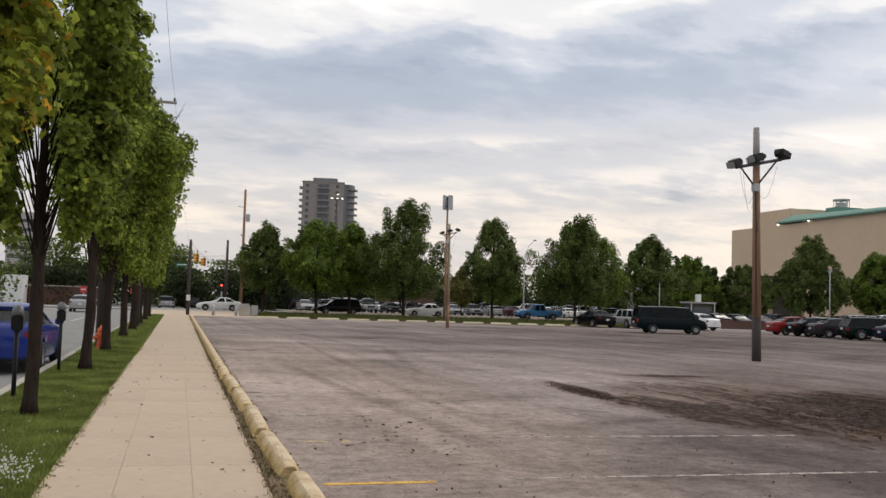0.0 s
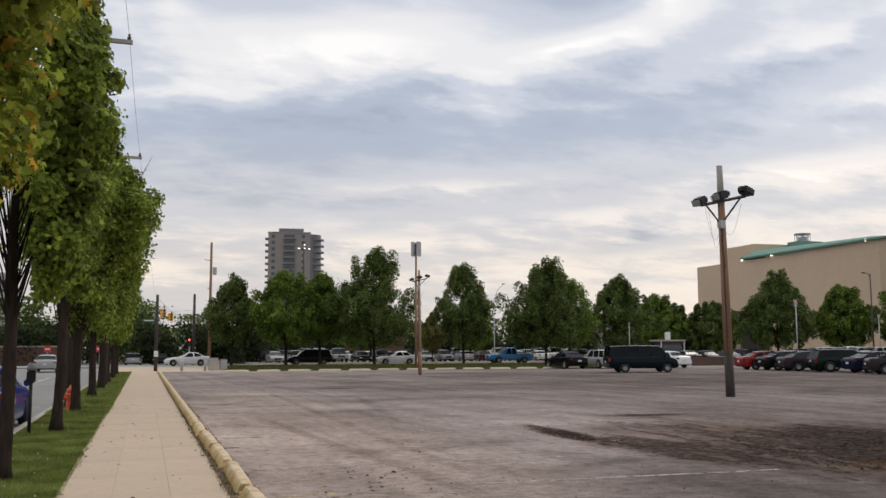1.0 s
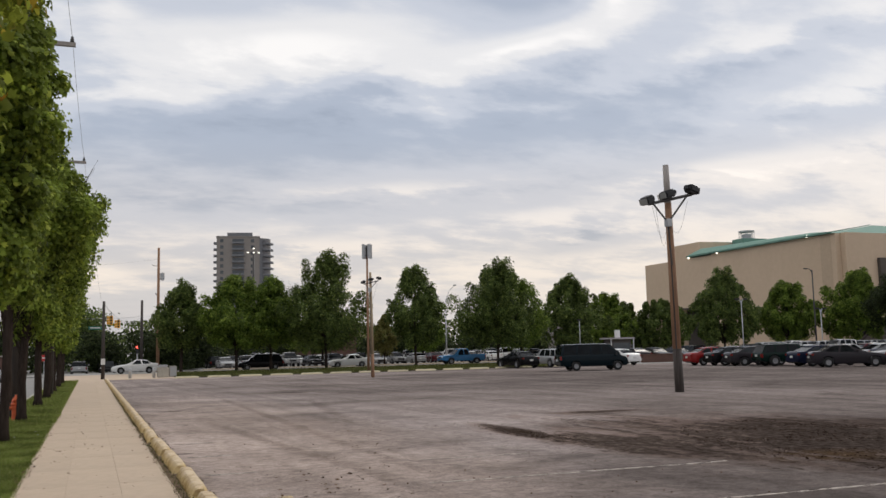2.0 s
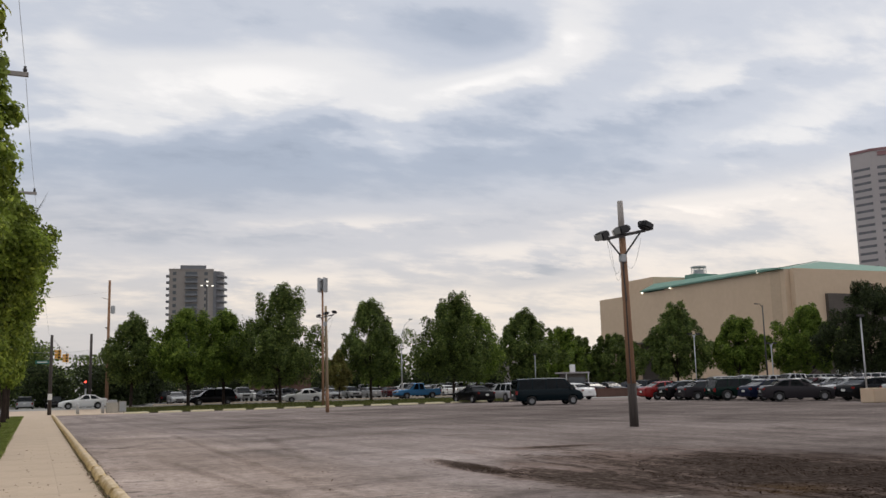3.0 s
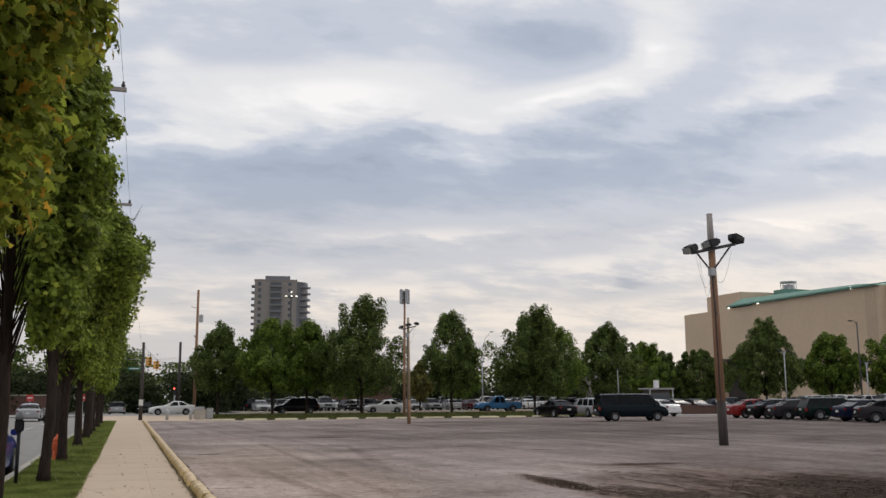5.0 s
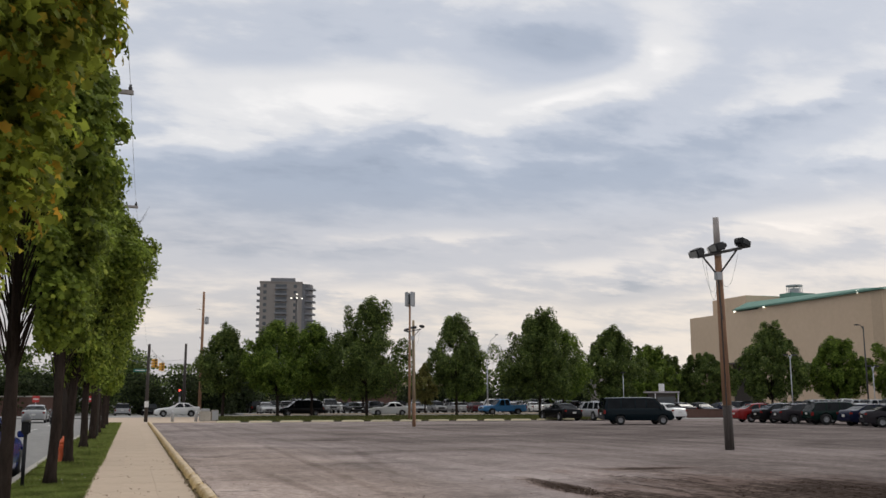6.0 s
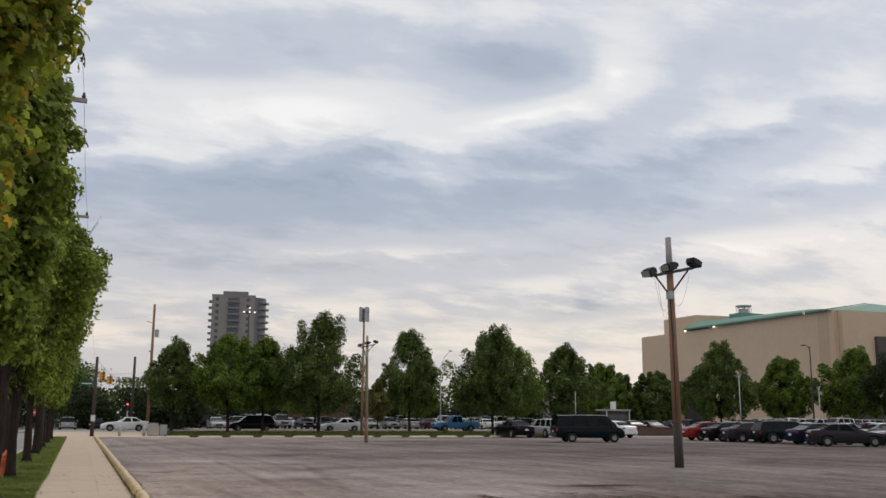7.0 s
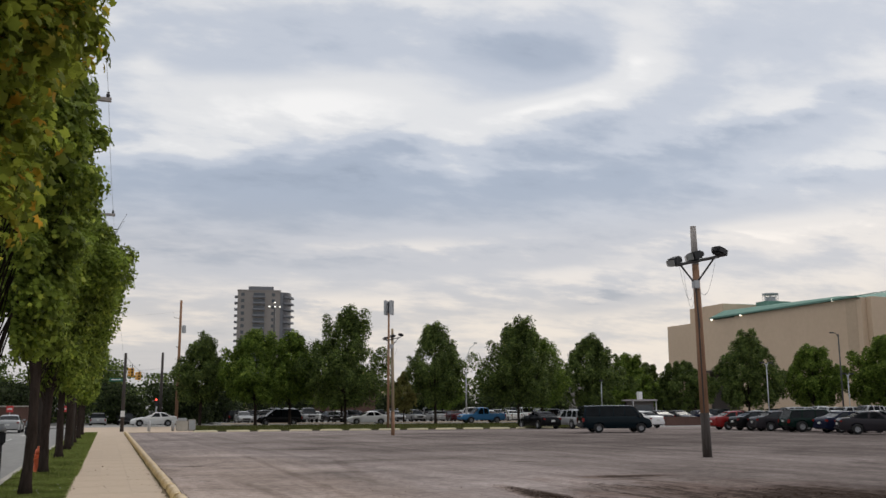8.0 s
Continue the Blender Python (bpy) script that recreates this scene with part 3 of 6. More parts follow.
# ---- the ground ----
WALK_L, WALK_R, WALK_END = -0.90, 0.97, 75.3


def slab(name, x0, x1, y0, y1, z0, z1, material, label, category="ground", kind="structure"):
    return tagged(part(name, B(x0, x1, y0, y1, z0, z1), material), label, category, "", kind)


slab("ground", -2500, 2500, -400, 4000, -0.5, -0.2, M_EARTH, "wide flat grey ground reaching to the horizon")
slab("parking_lot", 0.98, 110, -40, 74.4, -0.3, 0.0, M_LOT, "bleached grey asphalt parking lot with dark gravel patches", "parking lot")
slab("road", -13.5, -2.55, -40, 99.5, -0.3, -0.10, M_ROAD, "pale grey asphalt street beside the lawn strip", "road")
slab("street", -120, 160, 99.5, 112.0, -0.3, 0.0, M_ROAD, "grey asphalt cross street behind the lot", "road")
slab("far_parking_lot", 12.5, 160, 114.0, 185, -0.3, 0.04, M_ROAD, "grey asphalt lot full of parked cars", "parking lot")
slab("far_pavement", 12.5, 160, 112.0, 114.0, -0.3, 0.12, M_WALK, "pale concrete pavement along the cross street", "pavement")
slab("corner_pavement", -2.4, 6.4, 75.3, 99.5, -0.3, 0.0, M_WALK, "worn concrete apron at the street corner", "pavement")
slab("grass_verge", 6.4, 43, 74.4, 97.6, -0.3, 0.05, M_VERGESOIL, "strip of short dull green grass behind the lot", "lawn")
slab("verge_pavement", 6.4, 43, 97.6, 99.5, -0.3, 0.12, M_WALK, "pale concrete pavement along the grass verge", "pavement")
slab("side_lot", 43, 160, 74.4, 99.5, -0.3, -0.01, M_ROAD, "grey asphalt beside the grass verge", "parking lot")
slab("lawn_strip", -2.40, WALK_L, -20, 75.3, -0.3, -0.01, M_SOIL, "strip of green lawn between pavement and street", "lawn")
slab("dirt_seam", WALK_R - 0.01, 1.30, -20, 75.3, -0.3, 0.006, M_DIRT, "dirt and grit beside the parking stops", "dirt")
slab("kerb", -2.55, -2.40, -40, 88, -0.3, 0.02, M_KERB, "worn concrete kerb of the street", "kerb")
slab("far_kerb", -13.7, -13.5, -40, 99.5, -0.3, 0.04, M_KERB, "worn concrete kerb across the street", "kerb")
slab("far_side_lawn", -60, -13.7, -40, 99.5, -0.3, 0.03, M_SOIL, "dull green lawn across the street", "lawn")

# ---- upright maples along the pavement ----


def tufts(rng, n, centres, radius, axis=(0, 0), tall=0.85):
    """Leaves on the upper shells of many small domes: places, and the way each leaf faces."""
    k = len(centres)
    r = radius * (0.55 + 0.9 * rng.random(k))
    w = r ** 2
    pick = rng.choice(k, n, p=w / w.sum())
    d = rng.normal(size=(n, 3))
    d[:, 2] += 0.45
    d /= np.linalg.norm(d, axis=1, keepdims=True)
    shell = (0.45 + 0.6 * rng.random((n, 1)) ** 0.6)
    o = centres[pick] + (d * shell * np.array([1, 1, tall]) + rng.normal(size=(n, 3)) * 0.10) * r[pick][:, None]
    out = (centres[pick] - np.array([axis[0], axis[1], 0])) * np.array([1, 1, 0])
    out /= np.linalg.norm(out, axis=1, keepdims=True) + 1e-6
    return o, d * 0.7 + out * 0.35 + np.array([0, 0, 0.45])


def crown_centres(rng, n_clump, profile, fill=0.35, uneven=0.0):
    """Tuft centres inside a crown whose radius at a height fraction is profile(f); z is the fraction."""
    k = n_clump * 6
    f = rng.random(k)
    r0 = profile(f)
    keep = rng.random(k) < np.clip(r0 / r0.max(), 0.15, 1)
    f, r0 = f[keep][:n_clump], r0[keep][:n_clump]
    a = rng.random(len(f)) * 2 * np.pi
    r = r0 * (fill + (1 - fill) * rng.random(len(f))) ** 0.55
    for k in (2, 3, 5):
        p, q = rng.random(2) * 6.28
        r *= 1 + uneven * np.sin(k * a + p + (4 + 2 * k) * f) * np.sin(2.5 * k * f + q)
    return np.stack([r * np.cos(a), r * np.sin(a), f], 1)


def limb_set(tree, rng, z0, z1, reach, top, count, r0, lean=0.0):
    for k in range(count):
        a = 2 * math.pi * (k + rng.random() * 0.7) / count
        zs = z0 + (z1 - z0) * rng.random()
        rr = reach * (0.55 + 0.45 * rng.random())
        zt = zs + (top - zs) * (0.65 + 0.3 * rng.random())
        pts = [(lean * zs, 0, zs - 0.1), (rr * 0.45 * math.cos(a), rr * 0.45 * math.sin(a), zs + (zt - zs) * 0.25),
               (rr * 0.75 * math.cos(a), rr * 0.75 * math.sin(a), zs + (zt - zs) * 0.6), (rr * math.cos(a), rr * math.sin(a), zt)]
        part("limb", T(pts, [r0, r0 * 0.7, r0 * 0.4, r0 * 0.12], n=5), M_BARK, tree, smooth=True)


def twig_set(bm, rng, z0, z1, reach, count):
    """Thin bare twigs that fan up and out from the trunk."""
    for _ in range(count):
        a = rng.random() * 2 * math.pi
        zs = z0 + (z1 - z0) * rng.random()
        ln = reach * (0.5 + 0.5 * rng.random())
        rise = ln * (1.3 + 1.2 * rng.random())
        c, s = math.cos(a), math.sin(a)
        tube(bm, [(0.06 * c, 0.06 * s, zs), (ln * 0.4 * c, ln * 0.4 * s, zs + rise * 0.5), (ln * c, ln * s, zs + rise)], [0.013, 0.009, 0.004], n=4)
    return bm


def row_tree(x, y, outline, seed, leaves, size, material, label, sprig=MAPLE, r_trunk=0.15, clump=0.15, clumps=260, fork=(1.9, 3.2), bare=None, thin=None):
    """outline: (height, radius) of the crown from its foot to its tip."""
    rng = np.random.default_rng(seed)
    tree = thing("maple_tree", (x, y, 0), label, "tree", "upright maples along the pavement")
    base, height = outline[0][0], outline[-1][0]
    radius = max(r for _, r in outline)
    n_t = 12
    zt = np.linspace(0, 1, n_t) ** 1.3 * height * 0.8
    wob = np.cumsum(rng.normal(size=(n_t, 2)) * 0.010, axis=0)
    rad = [float(r_trunk * (1.0 - 0.12 * min(z / 2.5, 1)) * (1 + 0.5 * math.exp(-z / 0.12)) * (1 if z < 2.5 else max(0.1, 1 - (z - 2.5) / (height * 0.8 - 2.5) * 0.95)) * (1 + 0.06 * rng.normal())) for z in zt]
    part("trunk", T([(w0 * min(1, z), w1 * min(1, z), z - 0.05) for (w0, w1), z in zip(wob, zt)], rad, n=10), M_BARK, tree, smooth=True)
    limb_set(tree, rng, fork[0], fork[1], radius * 0.6, height * 0.86, 9, r_trunk * 0.13)
    part("twig_work", twig_set(bmesh.new(), rng, fork[0], fork[1] + 1.5, radius * 0.85, 46), M_BARK, tree)
    zs, rs_ = [p[0] for p in outline], [p[1] for p in outline]

    def profile(f):
        return np.maximum(0.05, np.interp(base + f * (height - base), zs, rs_) - clump * 0.45)

    c = crown_centres(rng, clumps, profile, 0.35, 0.08) * np.array([1, 1, height - base]) + np.array([0, 0, base])
    if thin:                                        # a ragged, open top
        c = c[(c[:, 2] < thin[0]) | (rng.random(len(c)) < thin[1])]
    o, face = tufts(rng, leaves, c, clump * 1.45)
    if bare:
        x0, x1, y1, z1 = bare                       # a bare gap where the limbs show
        gap = (o[:, 0] > x0) & (o[:, 0] < x1) & (o[:, 1] < y1) & (o[:, 2] < z1 + 0.5 * np.sin(o[:, 0] * 9))
        o, face = o[~gap], face[~gap]
        leaves = len(o)
    m = turns(rng, leaves, size * (0.7 + 0.6 * rng.random(leaves)), face)
    part("crown", scatter_mesh("crown", material, sprig[0], sprig[1], m, o), material, tree)
    return tree


NEAR_LABEL = "upright maple with yellowing green leaves on the lawn strip"
ROW_LABEL = "upright maple with dense green leaves on the lawn strip"
row_tree(-1.72, 5.9, [(2.45, 0.75), (2.9, 1.03), (3.4, 1.13), (3.8, 1.33), (4.2, 1.46), (5.5, 1.48), (7.0, 1.05), (8.0, 0.2)], 11, 56000, 0.088, M_LEAF_NEAR, NEAR_LABEL, clump=0.16, clumps=420)
row_tree(-1.69, 13.4, [(2.4, 0.50), (2.75, 0.72), (3.7, 1.0), (4.5, 1.14), (5.0, 1.32), (5.6, 1.34), (6.0, 1.26), (6.4, 1.0), (6.9, 0.45)], 12, 38000, 0.100, M_LEAF_ROW, ROW_LABEL, clump=0.15, clumps=300, r_trunk=0.092, bare=(-0.3, 0.30, 2.0, 4.5), fork=(2.0, 3.0), thin=(5.9, 0.5))
row_tree(-1.68, 20.9, [(2.9, 0.45), (3.6, 0.7), (4.9, 0.85), (6.0, 0.95), (7.0, 0.8), (7.8, 0.3)], 13, 20000, 0.115, M_LEAF_ROW, ROW_LABEL, clump=0.18, clumps=200, r_trunk=0.105, bare=(-0.9, 0.12, 2.0, 3.7), fork=(1.9, 2.8))
row_tree(-1.73, 27.4, [(2.4, 0.5), (3.2, 0.95), (4.3, 1.45), (5.5, 1.8), (6.2, 1.62), (6.7, 1.15), (7.2, 0.4)], 14, 30000, 0.13, M_LEAF_ROW, ROW_LABEL, sprig=OVAL, clump=0.24, clumps=140, r_trunk=0.12, fork=(1.6, 2.6), bare=(-3.0, -0.55, 3.0, 3.7))
row_tree(-1.74, 36.0, [(2.3, 0.6), (2.8, 1.0), (3.8, 1.55), (5.1, 1.9), (6.3, 2.2), (7.0, 2.45), (7.5, 2.15), (8.0, 1.35), (8.5, 0.4)], 15, 26000, 0.15, M_LEAF_ROW, ROW_LABEL, sprig=OVAL, r_trunk=0.13, clump=0.28, clumps=150, bare=(-3.0, -1.3, 3.0, 4.2))
row_tree(-1.73, 42.9, [(2.3, 0.6), (3.0, 1.0), (4.5, 1.65), (6.5, 1.85), (8.0, 1.2), (9.0, 0.4)], 16, 14000, 0.19, M_LEAF_ROW, ROW_LABEL, sprig=OVAL, r_trunk=0.14, clump=0.28, clumps=130)
for y, top, seed in ((51.2, 8.6, 17), (59.5, 8.2, 18), (67.2, 7.8, 19)):
    row_tree(-1.76, y, [(2.1, 0.6), (3.2, 0.9), (5.0, 1.3), (6.8, 1.2), (top, 0.3)], seed, 7000, 0.26, M_LEAF_ROW, ROW_LABEL, sprig=OVAL, r_trunk=0.14, clump=0.22)

# ---- street trees behind the lot ----


def far_tree(x, y, height, rx, base, seed, leaves, material, label, group="street trees behind the lot", peak=0.45, lobes=70, size=0.34, z=0.05, r_trunk=0.16):
    rng = np.random.default_rng(seed)
    tree = thing("street_tree", (x, y, z), label, "tree", group)
    lx = (rng.random() - 0.5) * 0.3
    part("trunk", T([(0, 0, -0.05), (0, 0, 0.3), (lx * 0.5, 0, base), (lx, 0, height * 0.55), (lx * 0.6, 0, height * 0.9)],
                    [r_trunk * 1.3, r_trunk, r_trunk * 0.85, r_trunk * 0.5, 0.02], n=8), M_BARK, tree, smooth=True)
    limb_set(tree, rng, base * 0.9, base * 1.5, rx * 0.75, height * 0.8, 6, r_trunk * 0.45)

    def profile(f):
        lo = np.sqrt(np.clip(f / peak, 0, 1)) * 0.55 + 0.45
        hi = np.clip((1 - f) / (1 - peak), 0, 1) ** 0.53
        return rx * 0.97 * np.where(f < peak, lo, hi)

    leaves, lobes = leaves * 4, int(lobes * 2.7)
    c = crown_centres(rng, lobes, profile, 0.12, 0.17)
    # a crown of several leaders: some headings reach higher than others
    turn, p2, p3 = np.arctan2(c[:, 1], c[:, 0]), *(rng.random(2) * 6.28)
    short = 0.075 + 0.04 * np.sin(2 * turn + p2) + 0.035 * np.sin(5 * turn + p3)
    off = np.clip(np.hypot(c[:, 0], c[:, 1]) / rx * 2.2, 0, 1)
    c[:, 2] = base + 0.03 * height + c[:, 2] * (height * (0.955 - short * off) - base - 0.03 * height)
    # a few single leaders stand out of the top
    tips = np.clip(rng.normal(size=(6, 2)) * 0.22, -0.32, 0.32) * rx
    c = np.vstack([c] + [np.stack([np.full(4, tx), np.full(4, ty), height * (0.93 + 0.05 * rng.random() - 0.10 * abs(tx) / rx * 2 - 0.045 * np.arange(4))], 1) for tx, ty in tips])
    o, face = tufts(rng, leaves, c, 0.047 * height, tall=1.45)
    m = turns(rng, leaves, size * 0.56 * (0.6 + 0.7 * rng.random(leaves)), face)
    part("crown", scatter_mesh("crown", material, LEAFLET[0], LEAFLET[1], m, o), material, tree)
    return tree


DARKTREE = "dark green street tree on the grass verge"
FRESHTREE = "bright green street tree on the grass verge"
far_tree(8.6, 97.9, 9.1, 3.2, 2.4, 31, 6000, M_LEAF_FAR, DARKTREE, peak=0.4, lobes=60)
far_tree(14.0, 96.7, 9.6, 4.5, 2.3, 32, 9500, M_LEAF_FAR2, FRESHTREE, peak=0.4, lobes=95)
far_tree(17.8, 98.3, 9.9, 3.3, 2.3, 33, 6500, M_LEAF_FAR2, FRESHTREE, peak=0.45, lobes=70)
far_tree(23.5, 97.2, 12.2, 5.6, 2.3, 34, 9500, M_LEAF_FAR, DARKTREE, peak=0.38, lobes=78)
far_tree(27.6, 116, 8.4, 3.2, 2.0, 35, 4500, M_LEAF_FAR, "dark green tree between the parked cars", group="trees among the parked cars")
far_tree(33.6, 97.2, 11.1, 3.6, 2.4, 36, 7000, M_LEAF_FAR, DARKTREE, peak=0.36, lobes=62)
far_tree(43.6, 97.4, 12.0, 4.7, 1.9, 37, 11000, M_LEAF_FAR, DARKTREE, peak=0.38, lobes=90)
far_tree(48.3, 101.1, 9.9, 3.59, 1.9, 38, 5000, M_LEAF_FAR2, FRESHTREE)
far_tree(60.0, 110, 10.9, 4.7, 1.5, 39, 8000, M_LEAF_FAR, "dark green tree among the parked cars", group="trees among the parked cars", size=0.42)
far_tree(75.5, 128, 10.0, 5.6, 1.5, 40, 6000, M_LEAF_FAR2, "yellowish green tree behind the parked cars", group="trees among the parked cars", size=0.45)
far_tree(84.0, 124, 8.8, 5.6, 1.2, 41, 8000, M_LEAF_FAR, "low dark green tree behind the parked cars", group="trees among the parked cars", size=0.45)
far_tree(80.6, 130, 8.7, 4.4, 1.2, 49, 6000, M_LEAF_FAR, "low green tree behind the parked cars", group="trees among the parked cars", size=0.45)
far_tree(77.0, 100, 11.0, 5.2, 1.6, 42, 9500, M_LEAF_FAR, "dark green tree among the parked cars", group="trees among the parked cars", size=0.42)
far_tree(87.4, 100, 9.7, 4.3, 1.6, 43, 7500, M_LEAF_FAR2, "bright green tree among the parked cars", group="trees among the parked cars", size=0.42)
far_tree(94.6, 95, 10.8, 6.2, 1.6, 44, 9500, M_LEAF_FAR2, "bright green tree among the parked cars", group="trees among the parked cars", size=0.42)
far_tree(94.0, 84, 12.6, 6.6, 1.6, 45, 9500, M_HEDGE, "very dark green tree among the parked cars", group="trees among the parked cars", size=0.42)
far_tree(34.9, 113.2, 6.4, 1.9, 1.3, 50, 2500, M_LEAF_DRY, "small yellowing tree behind the cross street", group="trees among the parked cars", size=0.3, lobes=45, r_trunk=0.1)
far_tree(31.5, 139, 8.2, 3.4, 1.6, 46, 3500, M_LEAF_FAR2, "yellowish green tree behind the parked cars", group="trees among the parked cars", size=0.42)
far_tree(47.5, 134, 9.6, 3.6, 1.6, 47, 4500, M_LEAF_FAR2, "pale green tree behind the parked cars", group="trees among the parked cars", size=0.42)


def hedge(name, x0, x1, y0, y1, h0, h1, seed, leaves, material, label, size=0.6, category="trees"):
    """A far belt of bushes and trees with an uneven top."""
    rng = np.random.default_rng(seed)
    k = max(6, int((x1 - x0) / 2.2))
    cx, top = rng.random(k) * (x1 - x0) + x0, h0 + (h1 - h0) * rng.random(k) ** 1.5
    cy = rng.random(k) * (y1 - y0) + y0
    pick = rng.integers(0, k, leaves)
    f = rng.random(leaves) ** 0.8
    ball = rng.normal(size=(leaves, 3))
    o = np.stack([cx[pick] + ball[:, 0] * 1.3, cy[pick] + ball[:, 1] * 1.0, f * top[pick]], 1)
    o[:, 2] = np.clip(o[:, 2], 0.05, None)
    m = turns(rng, leaves, size * (0.6 + 0.7 * rng.random(leaves)), np.tile([0, -0.3, 0.5], (leaves, 1)))
    ob = part(name, scatter_mesh(name, material, SPRIG[0], SPRIG[1], m, o), material)
    return tagged(ob, label, category, "", "stuff")


hedge("tree_belt", -70, 14, 122, 132, 3.2, 5.2, 61, 60000, M_HEDGE, "dark green belt of bushes beyond the crossing", 0.30)
hedge("tree_belt", -60, 12, 134, 150, 4.5, 9.5, 62, 34000, M_LEAF_FAR, "green trees in the distance beyond the crossing", 0.36)
hedge("tree_belt", 10, 150, 178, 190, 4.0, 9.0, 63, 40000, M_LEAF_FAR, "green trees in the distance behind the lots", 0.45)
hedge("tree_belt", 12, 120, 157, 162, 2.4, 4.4, 65, 50000, M_HEDGE, "dark green belt of bushes behind the far lot", 0.34)
hedge("bushes", -60, -15, 60, 84, 2.5, 6.5, 64, 46000, M_LEAF_FAR, "dark green bushes and trees across the street", 0.26)

# ---- vehicles ----


def wheel_meshes(r, w):
    tyre = lathe(bmesh.new(), [(r * 0.54, 0.0), (r * 0.92, 0.0), (r, w * 0.2), (r, w * 0.8), (r * 0.92, w), (r * 0.54, w)], 18, caps=False)
    rim = lathe(bmesh.new(), [(r * 0.56, w * 0.3), (r * 0.56, w * 0.93), (r * 0.50, w * 0.97), (r * 0.46, w * 0.84), (r * 0.16, w * 0.80), (r * 0.12, w * 0.9), (0.0, w * 0.92)], 18)
    return mesh_of("tyre", tyre, M_RUBBER, True), mesh_of("rim", rim, M_RIM, True)


WHEELS = {k: wheel_meshes(*v) for k, v in {"car": (0.32, 0.21), "big": (0.38, 0.25)}.items()}


def lerp(table, x):
    for (a, va), (b, vb) in zip(table, table[1:]):
        if x <= b:
            k = 0 if b == a else max(0.0, (x - a) / (b - a))
            return va + (vb - va) * k
    return table[-1][1]


# Shapes of vehicles. Lengths run from the rear (0) to the nose; deck is the top of the lower body,
# pillars are (foot, head, kind of the side between this pillar and the next).
SHAPES = {
    "sedan": dict(l=4.75, w=0.91, wheels=(0.98, 3.80), kind="car", deck=[(0, 0.74), (0.05, 0.90), (0.16, 0.99), (0.75, 1.03), (1.3, 0.98), (3.2, 0.94), (3.9, 0.87), (4.35, 0.79), (4.62, 0.69), (4.72, 0.60), (4.75, 0.52)],
                  roof=1.42, sill=0.22, pillars=[(0.52, 1.18, "p"), (0.78, 1.34, "g"), (1.62, 1.74, "p"), (1.74, 1.86, "g"), (2.72, 2.26, "p"), (2.86, 2.36, "p"), (3.46, 2.52, "")], top=0.70),
    "suv": dict(l=4.75, w=0.93, wheels=(0.95, 3.75), kind="big", deck=[(0, 0.84), (0.06, 0.96), (3.25, 0.98), (4.3, 0.92), (4.65, 0.84), (4.75, 0.68)],
                roof=1.56, sill=0.32, pillars=[(0.04, 0.36, "p"), (0.16, 0.46, "g"), (0.95, 1.05, "p"), (1.08, 1.18, "g"), (1.92, 1.96, "p"), (2.04, 2.06, "g"), (2.95, 2.62, "p"), (3.06, 2.72, "p"), (3.42, 2.86, "")], top=0.76),
    "pickup": dict(l=5.6, w=0.95, wheels=(1.2, 4.45), kind="big", deck=[(0, 1.12), (2.05, 1.12), (2.06, 1.08), (3.9, 1.08), (5.1, 1.05), (5.42, 1.0), (5.55, 0.88), (5.6, 0.66)],
                   roof=1.82, sill=0.42, pillars=[(2.08, 2.2, "p"), (2.18, 2.32, "g"), (2.75, 2.8, "p"), (2.86, 2.9, "g"), (3.66, 3.2, "p"), (3.78, 3.3, "p"), (4.12, 3.44, "")], top=0.76, bed=(0.12, 1.98)),
    "van": dict(l=5.75, w=0.98, wheels=(1.25, 4.75), kind="big", deck=[(0, 0.95), (0.05, 1.12), (4.4, 1.14), (5.1, 1.10), (5.6, 0.98), (5.75, 0.7)],
                roof=2.06, sill=0.38, pillars=[(0.03, 0.16, "p"), (0.3, 0.4, "g"), (1.5, 1.5, "p"), (1.62, 1.62, "g"), (2.75, 2.72, "p"), (2.87, 2.84, "g"), (3.75, 3.7, "p"), (3.87, 3.82, "g"), (4.7, 4.22, "p"), (4.82, 4.32, "p"), (5.15, 4.45, "")], top=0.84),
    "cargo": dict(l=4.95, w=0.96, wheels=(1.12, 4.12), kind="car", deck=[(0, 0.9), (0.05, 1.10), (3.7, 1.12), (4.35, 1.05), (4.75, 0.93), (4.9, 0.78), (4.95, 0.6)],
                  roof=1.86, sill=0.30, pillars=[(0.03, 0.16, "p"), (0.22, 0.34, "g"), (1.15, 1.18, "p"), (1.26, 1.29, "g"), (2.15, 2.16, "p"), (2.26, 2.27, "g"), (2.95, 2.92, "p"), (3.06, 3.02, "g"), (4.02, 3.44, "p"), (4.12, 3.52, "p"), (4.42, 3.68, "")], top=0.86),
    "minivan": dict(l=4.95, w=0.95, wheels=(0.95, 3.98), kind="car", deck=[(0, 0.85), (0.06, 1.02), (3.5, 1.02), (4.5, 0.88), (4.85, 0.76), (4.95, 0.6)],
                    roof=1.72, sill=0.26, pillars=[(0.04, 0.42, "p"), (0.2, 0.55, "g"), (1.15, 1.25, "p"), (1.27, 1.36, "g"), (2.25, 2.3, "p"), (2.37, 2.42, "g"), (3.3, 2.84, "p"), (3.42, 2.94, "p"), (3.95, 3.1, "")], top=0.76),
}


